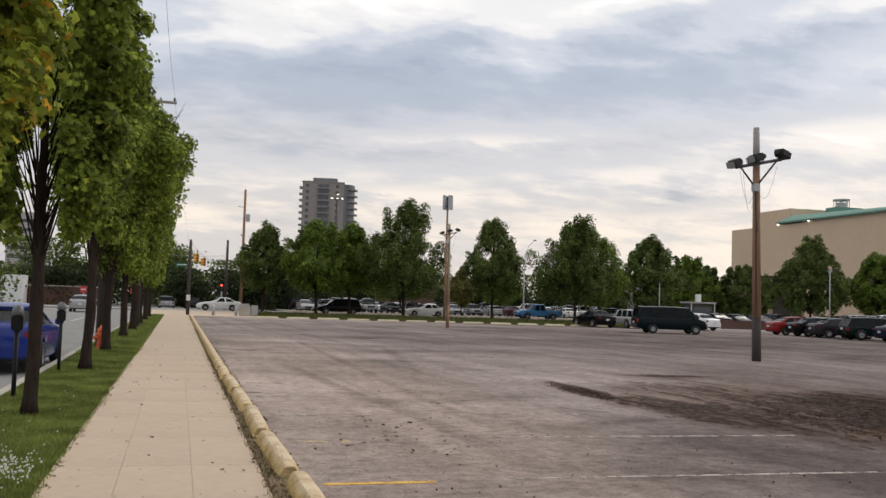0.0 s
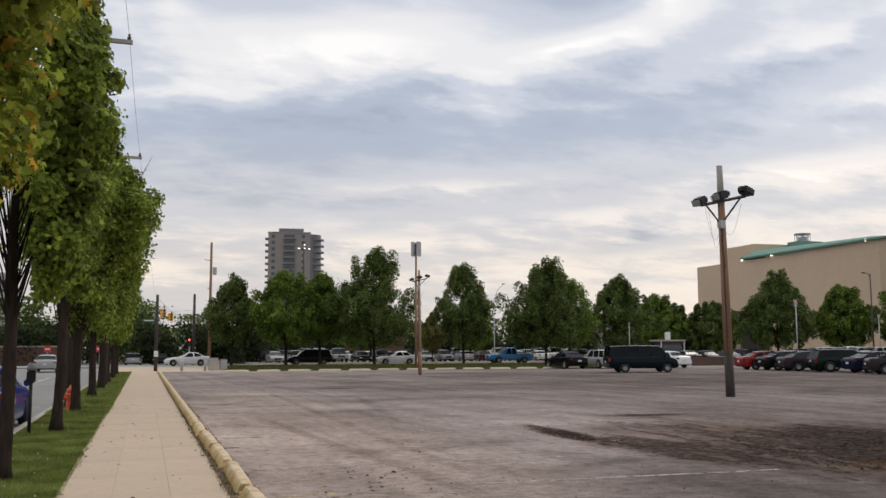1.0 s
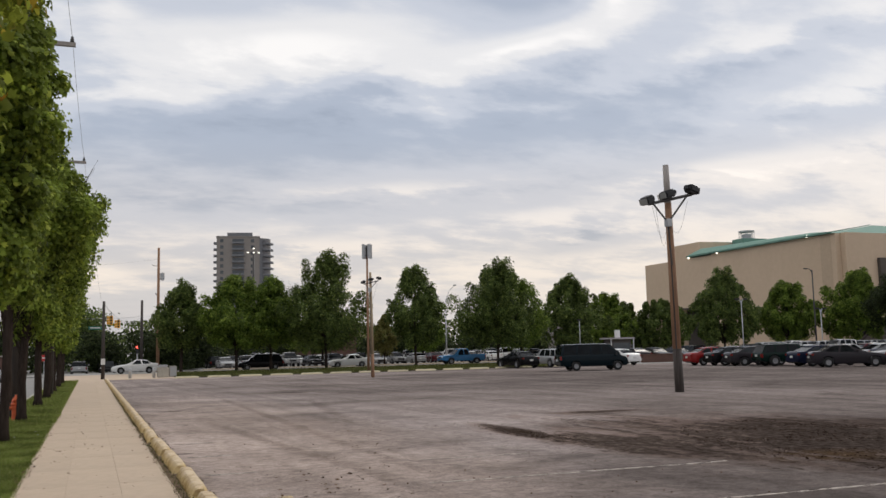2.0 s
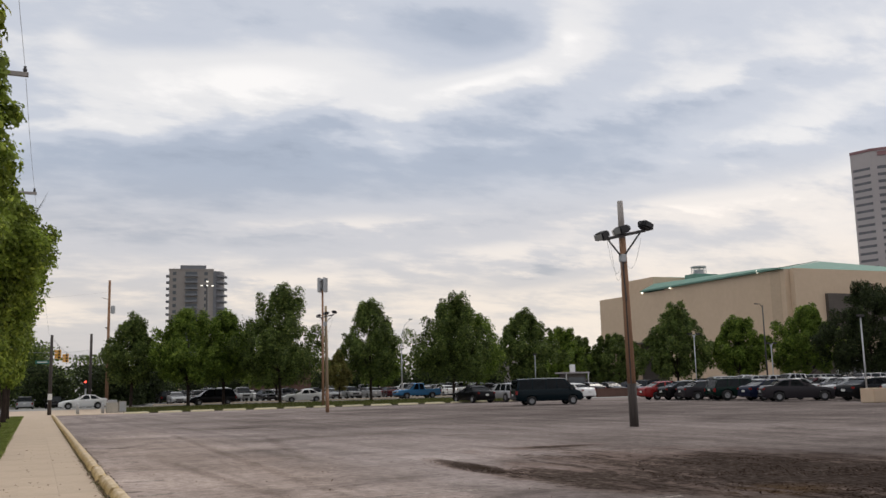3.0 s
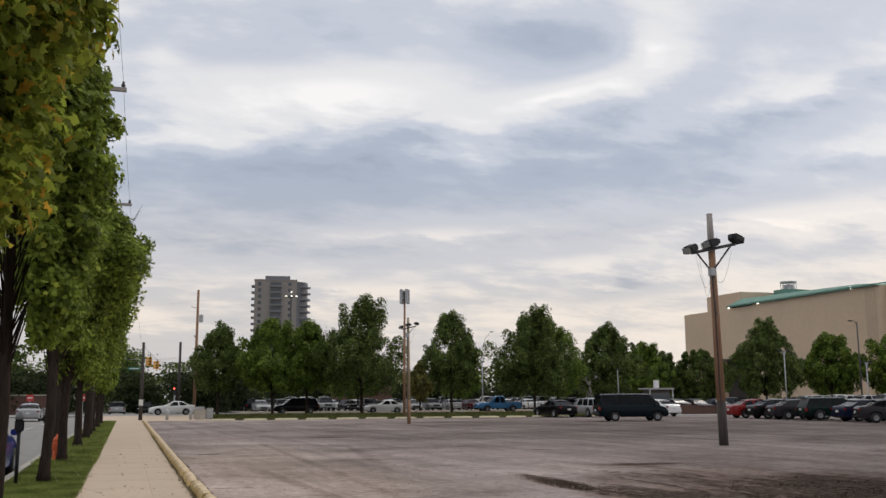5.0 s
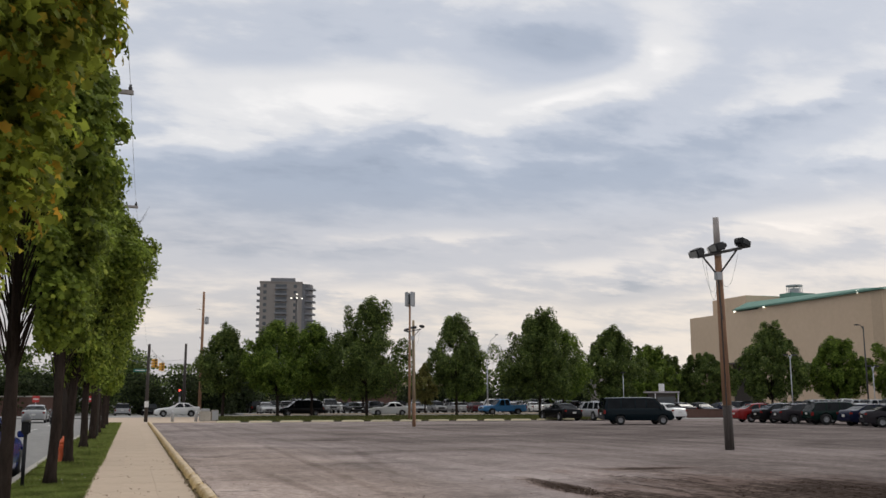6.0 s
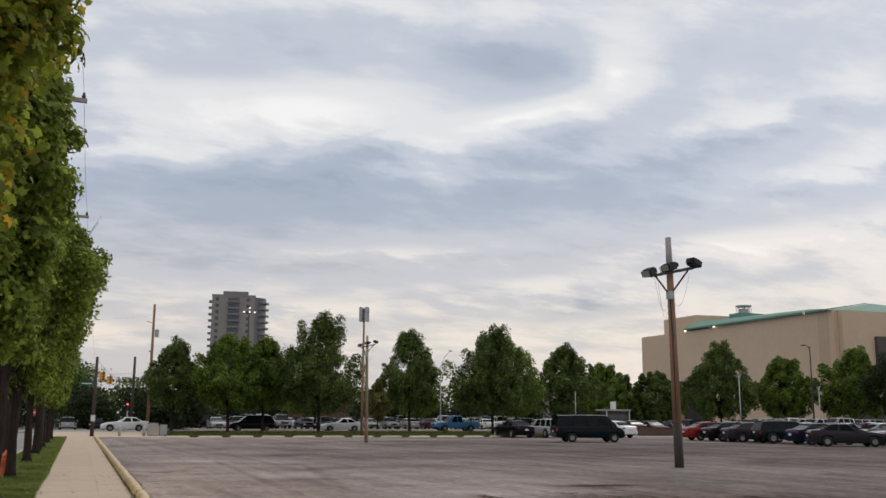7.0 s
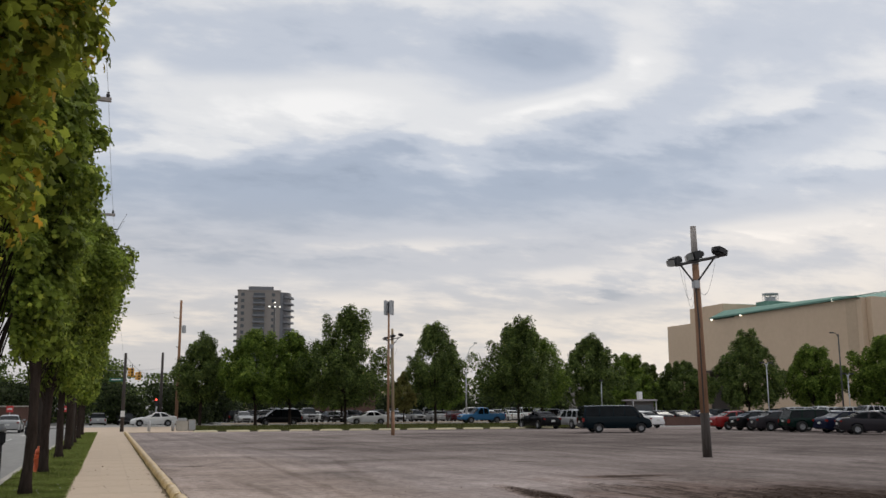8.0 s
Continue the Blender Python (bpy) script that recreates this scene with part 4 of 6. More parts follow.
def vehicle(kind, paint, label, category):
    """One vehicle at the origin, nose along +x, its middle over the origin."""
    s = SHAPES[kind]
    ln, w, roof, sill = s["l"], s["w"], s["roof"], s["sill"]
    tyre, rim = WHEELS[s["kind"]]
    rw, ww = (0.32, 0.21) if s["kind"] == "car" else (0.38, 0.25)
    car = thing({"cargo": "van"}.get(kind, kind), (0, 0, 0), label, category)
    arch = rw + 0.07
    xs = {0.0, 0.06, 0.18, 0.4, ln - 0.4, ln - 0.18, ln - 0.06, ln}
    xs |= {x for x, _ in s["deck"]} | {i * ln / 12 for i in range(1, 12)}
    for c in s["wheels"]:
        xs = {x for x in xs if abs(x - c) > arch + 0.02}
        xs |= {c + arch * k for k in (-1.001, -1, -0.86, -0.5, 0, 0.5, 0.86, 1, 1.001)}
    if "bed" in s:
        xs |= {s["bed"][0], s["bed"][0] + 0.01, s["bed"][1], s["bed"][1] + 0.01}
    bm, rings = bmesh.new(), []
    for x in sorted(xs):
        end = min(x, ln - x)
        ww_ = w * (1 - 0.16 * max(0, 1 - end / 0.45) ** 2)
        zb = sill + 0.10 * max(0, 1 - end / 0.3)
        for c in s["wheels"]:
            if abs(x - c) <= arch:
                zb = max(zb, rw + math.sqrt(max(0, arch ** 2 - (x - c) ** 2)))
        d = lerp(s["deck"], x)
        mid = max(zb + 0.03, 0.62 if d > 0.8 else d - 0.2)
        inbed = "bed" in s and s["bed"][0] + 0.005 < x < s["bed"][1] + 0.005
        half = [(ww_ * 0.93, zb), (ww_ * 0.975, zb + 0.06), (ww_, mid), (ww_ * 0.99, max(mid + 0.01, d - 0.16)), (ww_ * 0.975, max(mid + 0.02, d - 0.07)), (ww_ * 0.93, max(mid + 0.03, d)),
                (ww_ * 0.84, (d - 0.5) if inbed else d + 0.018), (ww_ * 0.45, (d - 0.5) if inbed else d + 0.04), (0, (d - 0.5) if inbed else d + 0.048)]
        ring = [bm.verts.new((x - ln / 2, -y, z)) for y, z in half] + [bm.verts.new((x - ln / 2, y, z)) for y, z in reversed(half[:-1])]
        rings.append(ring)
    for a, b in zip(rings, rings[1:]):
        for i in range(len(a) - 1):
            bm.faces.new((a[i], a[i + 1], b[i + 1], b[i]))
    bm.faces.new(rings[0])
    bm.faces.new(rings[-1])
    # the cabin: sides go to panes or body, the roof to the body
    panes, st, n = [], [], len(s["pillars"])
    for i, (xb, xt, kd) in enumerate(s["pillars"]):
        zb = lerp(s["deck"], xb) - 0.015
        k = s["top"] * w
        zr = roof - (0.34 if kind == "sedan" else 0.16) * (i / (n - 1) - 0.5) ** 2
        st.append((xb - ln / 2, zb, xt - ln / 2, zr, k, kd))

    def quad(target, pts):
        target.faces.new([target.verts.new(p) for p in pts])

    def pane(name, pts):
        one = bmesh.new()
        quad(one, pts)
        ext = bmesh.ops.solidify(one, geom=one.faces[:], thickness=0.006)
        panes.append((name, one))

    for sgn in (-1, 1):
        for (xb, zb, xt, zr, k, kd), (xb2, zb2, xt2, zr2, k2, _) in zip(st, st[1:]):
            off = 0.0 if kd == "p" else -0.012
            pts = [(xb, sgn * (w * 0.92 + off), zb), (xb2, sgn * (w * 0.92 + off), zb2), (xt2, sgn * (k2 + off), zr2 - 0.05), (xt, sgn * (k + off), zr - 0.05)]
            if kd == "p":
                quad(bm, pts)
            else:
                pane("window", pts)
            roofline = ((1.0, -0.05), (0.97, -0.018), (0.86, 0.004), (0.5, 0.026), (0.0, 0.034))
            for (fa, ha), (fb, hb) in zip(roofline, roofline[1:]):
                quad(bm, [(xt, sgn * k * fa, zr + ha), (xt2, sgn * k2 * fa, zr2 + ha), (xt2, sgn * k2 * fb, zr2 + hb), (xt, sgn * k * fb, zr + hb)])
    for e, nm in ((0, "rear_window"), (-1, "windscreen")):
        xb, zb, xt, zr, k, kd = st[e]
        pane(nm, [(xb, -w * 0.90, zb), (xb, w * 0.90, zb), (xt, k * 0.96, zr - 0.03), (xt, -k * 0.96, zr - 0.03)])
        quad(bm, [(xt, -k, zr - 0.05), (xt, k, zr - 0.05), (xt, k * 0.86, zr + 0.0), (xt, -k * 0.86, zr + 0.0)])
    bmesh.ops.remove_doubles(bm, verts=bm.verts, dist=0.002)
    shell = mesh_of("body", bm, PAINTS[paint], True)
    shell.set_sharp_from_angle(angle=radians(38))
    part("body", shell, PAINTS[paint], car)
    for nm, one in panes:
        part(nm, one, M_GLASS, car)
    h = ln / 2
    under = B(-h + 0.25, h - 0.25, -w * 0.86, w * 0.86, sill + 0.02, sill + 0.3)
    part("underbody", under, M_BLACK, car)
    for c in s["wheels"]:
        for sgn in (-1, 1):
            o = new("wheel")
            o.empty_display_size = 0.1
            o.parent = car
            o.matrix_basis = pose(c - h, sgn * (w - ww + 0.015), rw, -90 * sgn, 0, 0)
            for nm, me in (("tyre", tyre), ("rim", rim)):
                placed(nm, me, o, Matrix())
    zd = lerp(s["deck"], 0.12)
    zl = lerp(s["deck"], ln - 0.2)
    tall = kind not in ("sedan",)
    for sgn in (-1, 1):
        part("taillight", B(-h - 0.012, -h + 0.14, sgn * w * 0.82 - 0.09, sgn * w * 0.82 + 0.09, zd - (0.36 if tall else 0.20), zd - 0.07, bevel=0.02), M_RED, car)
        part("headlight", B(h - 0.20, h - 0.005, sgn * w * 0.70 - 0.15, sgn * w * 0.70 + 0.15, zl - 0.20, zl - 0.05, bevel=0.02), M_CLEAR, car)
        xm = s["pillars"][-2][0] - h - 0.1
        part("mirror", B(xm - 0.06, xm + 0.06, sgn * (w + 0.09) - 0.09, sgn * (w + 0.09) + 0.09, 0.95 if kind == "sedan" else 1.05, 1.09 if kind == "sedan" else 1.22, bevel=0.02), M_BLACK if paint in ("black", "vandark") else PAINTS[paint], car)
    part("bumper", B(-h - 0.05, -h + 0.1, -w * 0.86, w * 0.86, sill + 0.12, sill + 0.34, bevel=0.03), M_CHROME if kind in ("pickup", "van") else M_BLACK if kind == "cargo" else PAINTS[paint], car)
    part("grille", B(h - 0.06, h + 0.02, -w * 0.45, w * 0.45, zl - 0.32, zl - 0.1, bevel=0.01), M_BLACK, car)
    part("licence_plate", B(-h - 0.06, -h - 0.02, -0.15, 0.15, sill + 0.38, sill + 0.52), M_PLATE, car)
    return car


CATALOGUE = {}
KINDWORD = {"sedan": "sedan", "suv": "sport utility vehicle", "pickup": "pickup truck", "van": "passenger van", "cargo": "cargo van", "minivan": "minivan"}
COLOURWORD = {"skyblue": "light blue", "darkgreen": "dark green", "vandark": "very dark blue-green"}


def park(kind, paint, x, y, heading, where, group, z=0.0):
    """heading: degrees from +x that the nose points to."""
    m = pose(x, y, z, 0, 0, heading)
    label = f"{COLOURWORD.get(paint, paint)} {KINDWORD[kind]} {where}"
    if (kind, paint) not in CATALOGUE:
        car = vehicle(kind, paint, label, "car" if kind in ("sedan", "suv", "minivan") else "truck" if kind == "pickup" else "van")
        car.matrix_basis = m
        CATALOGUE[kind, paint] = car
    else:
        car = copy_thing(CATALOGUE[kind, paint], m)
    return tagged(car, label, "", group)


park("sedan", "blue", -3.50, 22.9, 90, "parked at the kerb by the lawn", "cars at the kerb", z=-0.10)
park("cargo", "vandark", 33.4, 58.4, -14, "parked alone on the asphalt", "cars on the lot")
park("sedan", "black", 34.3, 72.6, 94, "parked nose to the grass verge", "cars on the lot")
park("suv", "silver", 37.2, 72.0, 92, "parked nose to the grass verge", "cars on the lot")
park("sedan", "white", 43.4, 71.6, 102, "parked at the edge of the lot", "cars on the lot")
ROWCARS = [("sedan", "red", 58.6, 44.2, -12), ("sedan", "black", 56.3, 44.3, -10), ("sedan", "grey", 54.0, 44.3, -14), ("suv", "darkgreen", 50.9, 44.4, -16), ("sedan", "navy", 47.9, 44.6, -10),
           ("sedan", "grey", 44.6, 43.4, -30), ("sedan", "black", 40.9, 45.8, -6), ("sedan", "silver", 38.0, 46.2, -4), ("sedan", "black", 35.2, 44.8, -6), ("sedan", "maroon", 32.5, 44.6, -4),
           ("suv", "white", 29.7, 44.4, 0)]
for kind, paint, y, x, h in ROWCARS:
    park(kind, paint, x * 1.05, y * 1.05, h, "parked in the row across the lot", "cars in the row across the lot")
rng = random.Random(5)
MIX = [("sedan", "silver"), ("sedan", "white"), ("sedan", "grey"), ("sedan", "black"), ("suv", "silver"), ("sedan", "navy"), ("suv", "black"), ("sedan", "grey"), ("sedan", "black"),
       ("minivan", "silver"), ("sedan", "maroon"), ("pickup", "white"), ("sedan", "silver"), ("sedan", "tan"), ("suv", "grey"), ("sedan", "silver"), ("pickup", "silver"), ("suv", "navy")]
for row_x, n0, count in ((51.0, 35, 8), (57.5, 40, 14), (63.5, 42, 15), (72.5, 48, 15), (79.0, 54, 14), (86.0, 58, 13)):
    for i in range(count):
        if rng.random() < 0.10:
            continue
        kind, paint = rng.choice(MIX)
        if row_x < 60:
            kind = "sedan"
        park(kind, paint, row_x + rng.uniform(-0.3, 0.3), n0 + i * 2.65, rng.choice((0, 180)) + rng.uniform(-3, 3) - 12, "parked in the far rows of the lot", "cars in the far rows")
for row_y, x0, count in ((117.5, 15.5, 22), (124.5, 15.0, 23), (137.0, 16.0, 23)):
    for i in range(count):
        if rng.random() < 0.03:
            continue
        kind, paint = rng.choice(MIX)
        park(kind, paint, x0 + i * 2.75 + rng.uniform(-0.2, 0.2), row_y + rng.uniform(-0.4, 0.4), rng.choice((-90, 90)) + rng.uniform(-3, 3), "parked in the lot behind the street", "cars behind the street", z=0.04)
DARKMIX = [("sedan", "black"), ("sedan", "grey"), ("sedan", "navy"), ("suv", "black"), ("sedan", "maroon"), ("sedan", "silver")]
for i in range(13):
    kind, paint = rng.choice(DARKMIX)
    park(kind, paint, 46.8 + i * 2.75, 87.0 + rng.uniform(-0.3, 0.3), rng.choice((-90, 90)) + rng.uniform(-3, 3), "parked beside the grass verge", "cars beside the verge")
park("sedan", "white", 4.4, 103.2, 180, "on the cross street", "cars on the cross street")
park("minivan", "black", 17.5, 103.4, 180, "on the cross street", "cars on the cross street")
park("sedan", "white", 27.5, 103.3, 180, "on the cross street", "cars on the cross street")
park("pickup", "skyblue", 41.5, 103.4, 180, "on the cross street", "cars on the cross street")
park("suv", "silver", -1.2, 118, 90, "waiting at the crossing", "cars at the crossing", z=-0.2)
park("suv", "black", 1.9, 119, -90, "waiting at the crossing", "cars at the crossing", z=-0.2)
park("sedan", "silver", -7.6, 84, 90, "on the street", "cars on the street", z=-0.1)

# ---- poles and lamps ----


def flood(parent, x, y, z, turn, tilt, s=1.0):
    """A boxy floodlight head with a glass front."""
    o = new("floodlight")
    o.empty_display_size = 0.1
    o.parent = parent
    o.matrix_basis = pose(x, y, z, 0, tilt, turn)
    bm = box(bmesh.new(), -0.26 * s, 0.20 * s, -0.20 * s, 0.20 * s, -0.13 * s, 0.15 * s, bevel=0.06 * s)
    box(bm, -0.34 * s, -0.24 * s, -0.12 * s, 0.12 * s, -0.08 * s, 0.10 * s, bevel=0.03 * s)
    part("housing", bm, M_BLACK, o)
    part("glass", B(0.20 * s, 0.212 * s, -0.17 * s, 0.17 * s, -0.10 * s, 0.12 * s), M_LAMPGLASS, o)


def flood_pole(x, y, height, arm, arm_z, lean, label, s=1.0, paint=None, arm_turn=0.0, r=0.16):
    pole = thing("flood_pole", (x, y, 0), label, "light pole", "flood poles on the lot")
    lx, ly = lean
    cut = arm_z - 0.1
    low, top = (M_POLEWOOD, M_POLETOP) if paint is None else (paint, paint)

    def at(z):
        return (lx * z / height, ly * z / height, z)

    part("foot", T([at(-0.2), at(1.5)], [r, r * 0.97], n=14), M_CREOSOTE if paint is None else M_POLEWOOD, pole, smooth=True)
    part("shaft", T([at(1.49), at(cut)], [r * 0.965, r * 0.75], n=14), low, pole, smooth=True)
    part("pole_top", T([at(cut - 0.01), at(height)], [r * 0.76, r * 0.64], n=14), top, pole, smooth=True)
    d = Matrix.Rotation(radians(arm_turn), 3, "Z")
    a0, a1 = Vector(at(arm_z)) + d @ Vector((-arm, -0.17, -0.22 * arm)), Vector(at(arm_z)) + d @ Vector((arm, -0.17, 0.22 * arm))
    part("crossarm", T([a0, a1], 0.055 * s, n=6), M_STEEL, pole)
    knee = Vector(at(arm_z - arm)) + d @ Vector((-0.12, -0.17, 0))
    for k in (-0.78, 0.78):
        part("brace", T([knee, Vector(at(arm_z)) + d @ Vector((arm * k, -0.17, 0.22 * arm * k - 0.02))], 0.035 * s, n=6), M_STEEL, pole)
    part("junction_box", B(*(v for c, e in zip(knee, (0.11, 0.1, 0.14)) for v in (c - e, c + e)), bevel=0.02), M_GALV, pole)
    part("conduit", T([knee, knee + Vector((0.05, 0.03, -0.9)), Vector(at(arm_z - arm * 0.9 - 1.6)) + Vector((-0.1, -0.17, 0))], 0.03 * s, n=6), M_STEEL, pole)
    part("conduit", T([Vector(at(0.3)) + Vector((-0.12, -0.14, 0)), Vector(at(arm_z - 2)) + Vector((-0.1, -0.13, 0))], 0.026 * s, n=6), M_CREOSOTE, pole)
    flood(pole, a0.x - 0.05, a0.y, a0.z + 0.12, 205 + arm_turn, 22, s)
    flood(pole, lx * arm_z / height - 0.12, a0.y - 0.12, arm_z + 0.17, 190 + arm_turn, 16, s)
    flood(pole, lx * arm_z / height + 0.10, a0.y + 0.4, arm_z + 0.2, 160 + arm_turn, 16, s)
    flood(pole, a1.x + 0.05, a1.y, a1.z + 0.16, 20 + arm_turn, 14, s)
    for k, dip in ((-0.85, 1.15), (-0.7, 1.5), (0.8, 0.9)):
        p0 = Vector(at(arm_z)) + d @ Vector((arm * k, -0.17, -0.05))
        pts = [p0.lerp(knee, f) - Vector((0, 0, dip * math.sin(math.pi * f) * 0.8)) for f in np.linspace(0, 1, 10)]
        part("loose_cable", T(pts, 0.006, n=4), M_CABLE, pole)
    return pole


flood_pole(19.24, 27.6, 8.05, 0.84, 6.78, (-0.12, 0.0), "weathered wooden pole with floodlights standing on the lot", arm_turn=-8)
flood_pole(17.3, 58.8, 6.9, 0.5, 6.22, (-0.08, 0.0), "pale wooden pole with small floodlights standing on the lot", s=0.6, paint=M_POLELIGHT, r=0.12)

# mast with panel aerials
mast = thing("aerial_mast", (22.0, 76, 0), "brown steel mast with grey panel aerials", "mast")
part("shaft", T([(0, 0, -0.2), (0, 0, 9.8)], [0.115, 0.085], n=12), M_POLEWOOD, mast, smooth=True)
for k, a in enumerate((-165, -75, 10, 100)):
    c = Matrix.Rotation(radians(a), 4, "Z")
    bm = box(bmesh.new(), 0.30, 0.42, -0.17, 0.17, 9.62, 10.85, bevel=0.03)
    bmesh.ops.transform(bm, matrix=c, verts=bm.verts)
    part("panel_aerial", bm, M_GALV, mast, "pale grey upright panel aerial")
part("bracket", T([(0, 0, 9.7), (0, 0, 10.7)], 0.08, n=8), M_STEEL, mast)
for z in (9.9, 10.55):
    for a in (-165, -75, 10, 100):
        part("arm", T([(0, 0, z), (0.34 * math.cos(radians(a)), 0.34 * math.sin(radians(a)), z)], 0.025, n=5), M_STEEL, mast)


def cobra_lamp(x, y, h, reach, turn, label, material=None, group="street lamps", z=0.0, double=False, flat=False, on=False):
    lamp = thing("street_lamp", (x, y, z), label, "street lamp", group, turn=turn)
    mt = material or M_GALV
    part("pole", T([(0, 0, -0.2), (0, 0, h)], [0.10, 0.065] if 7 < h < 15 else [0.26, 0.16] if h > 15 else [0.05, 0.042], n=10), mt, lamp, smooth=True)
    for sgn in ((1, -1) if double else (1,)):
        if reach:
            part("arm", T([(0, 0, h - 0.3), (sgn * reach * 0.4, 0, h + (0.1 if flat else reach * 0.75)), (sgn * reach, 0, h + (0.1 if flat else reach * 1.25))], [0.05, 0.04, 0.035], n=6), mt, lamp)
        zt = h + (0.1 if flat else reach * 1.25)
        bm = box(bmesh.new(), sgn * reach - (0.17 if on else 0.24), sgn * reach + (0.17 if on else 0.24), -0.12, 0.12, zt - 0.05, zt + 0.08, bevel=0.04)
        part("lamp_head", bm, M_LAMPON if on else mt if not flat else M_STEEL, lamp)
    return lamp


cobra_lamp(43.3, 113, 8.2, 1.5, 12, "grey steel street lamp with a raised arm", z=0.1)
mast_lamp = cobra_lamp(24.4, 150, 18.0, 0.85, 0, "tall mast with lit lamps behind the trees", M_STEEL, double=True, flat=True, on=True)
for dx, dz in ((0.0, 18.1), (0.0, 18.75)):
    part("lamp_head", lathe(bmesh.new(), [(0.04, dz - 0.10), (0.14, dz - 0.02), (0.12, dz + 0.08), (0.03, dz + 0.11)], 10, Matrix.Translation((dx, -0.3, 0))), M_LAMPON, mast_lamp)
cobra_lamp(56.0, 70.0, 5.6, 0.45, 0, "pale lot lamp among the parked cars", double=True, flat=True, group="lot lamps")
cobra_lamp(65.2, 70.0, 4.7, 0.45, 0, "pale lot lamp among the parked cars", double=True, flat=True, group="lot lamps")
cobra_lamp(44.6, 40.4, 4.95, 0.0, 0, "pale lot lamp on a concrete footing", flat=True, group="lot lamps")
cobra_lamp(74.6, 81.0, 9.6, -0.9, 0, "dark lot lamp with a single arm", M_STEEL, flat=True, group="lot lamps")
cobra_lamp(51.3, 92.0, 4.6, 0.0, 0, "thin lot lamp among the trees", flat=True, group="lot lamps")
foot = thing("lamp_footing", (44.2, 39.5, 0), "tan concrete block footing on the lot", "concrete block")
part("block", B(-0.62, 0.62, -0.5, 0.5, 0, 0.82, bevel=0.04), M_TAN, foot)


def wood_pole(x, y, h, label, material, r=0.16, z=0.0):
    p = thing("utility_pole", (x, y, z), label, "utility pole", "wooden poles")
    part("shaft", T([(0, 0, -0.2), (0, 0, h)], [r, r * 0.7], n=12), material, p, smooth=True)
    return p


def arm_on(p, z, x0, x1, y=-0.16):
    part("crossarm", B(x0, x1, y - 0.06, y + 0.06, z - 0.06, z + 0.06), M_POLETOP, p)
    for x in (x0 + 0.1, x1 - 0.1, (x0 + x1) / 2 + 0.35):
        part("insulator", lathe(bmesh.new(), [(0.03, z + 0.06), (0.06, z + 0.10), (0.06, z + 0.16), (0.03, z + 0.2), (0.045, z + 0.24)], 10, Matrix.Translation((x, y, 0))), M_STEEL, p)


u1 = wood_pole(-1.98, 28.9, 12.0, "dark wooden utility pole among the maples", M_CREOSOTE)
arm_on(u1, 10.92, -1.38, 1.38)
u2 = wood_pole(-1.75, 46.6, 12.0, "dark wooden utility pole among the maples", M_CREOSOTE)
arm_on(u2, 10.92, -1.38, 1.38)


def wire(name, a, b, sag, label, r=0.006):
    a, b = Vector(a), Vector(b)
    pts = [a.lerp(b, f) - Vector((0, 0, 4 * sag * f * (1 - f))) for f in np.linspace(0, 1, 14)]
    return tagged(part(name, T(pts, r, n=4), M_CABLE), label, "cable", "overhead cables")


for dx in (1.28, -1.28):
    wire("overhead_cable", (-1.98 + dx, 28.7, 11.15), (-1.75 + dx, 46.4, 11.15), 0.25, "thin overhead cable between the utility poles")
    wire("overhead_cable", (-1.98 + dx, 28.7, 11.15), (-2.2 + dx, 11.0, 11.0), 0.25, "thin overhead cable along the pavement")
wire("overhead_cable", (-0.47, 46.4, 11.15), (0.75, 78.4, 6.0), 0.5, "thin overhead cable running down to the signal pole")

sig = wood_pole(0.92, 78.4, 6.15, "dark wooden signal pole at the pavement's end", M_CREOSOTE, 0.15)
bm = B(-1.12, -0.14, -0.02, 0.02, 3.92, 4.18)
part("street_sign", bm, M_SIGNGREEN, sig, "small green street name sign")
part("writing", B(-1.0, -0.26, -0.032, -0.021, 4.02, 4.09), M_SIGNWHITE, sig)
part("notice", B(-0.16, 0.16, -0.19, -0.16, 1.15, 1.62), M_SIGNWHITE, sig, "small white notice plate")
wood_pole(5.7, 117, 8.5, "dark wooden signal pole across the street", M_CREOSOTE, 0.2)
tall = wood_pole(7.57, 117, 14.9, "tall brown utility pole across the street", M_POLEWOOD, 0.2)
part("transformer", lathe(bmesh.new(), [(0.05, 10.9), (0.25, 10.95), (0.25, 11.8), (0.05, 11.9)], 12, Matrix.Translation((0.45, 0, 0))), M_GALV, tall)
part("bracket", T([(0, 0, 12.6), (-0.8, 0, 12.8)], 0.03, n=5), M_STEEL, tall)
part("bracket", T([(0, 0, 9.0), (-0.35, 0, 9.3)], 0.06, n=5), M_STEEL, tall)
SPAN = (Vector((0.92, 78.3, 5.95)), Vector((5.7, 117, 6.6)), 1.1)
wire("span_wire", *SPAN, "span wire carrying the traffic signals", 0.02)
wire("span_wire", (5.7, 117, 6.6), (-9, 92, 6.6), 0.7, "span wire over the crossing", 0.015)
wire("overhead_cable", (7.57, 117, 13.5), (-20, 100, 10.5), 0.6, "thin overhead cable over the crossing")
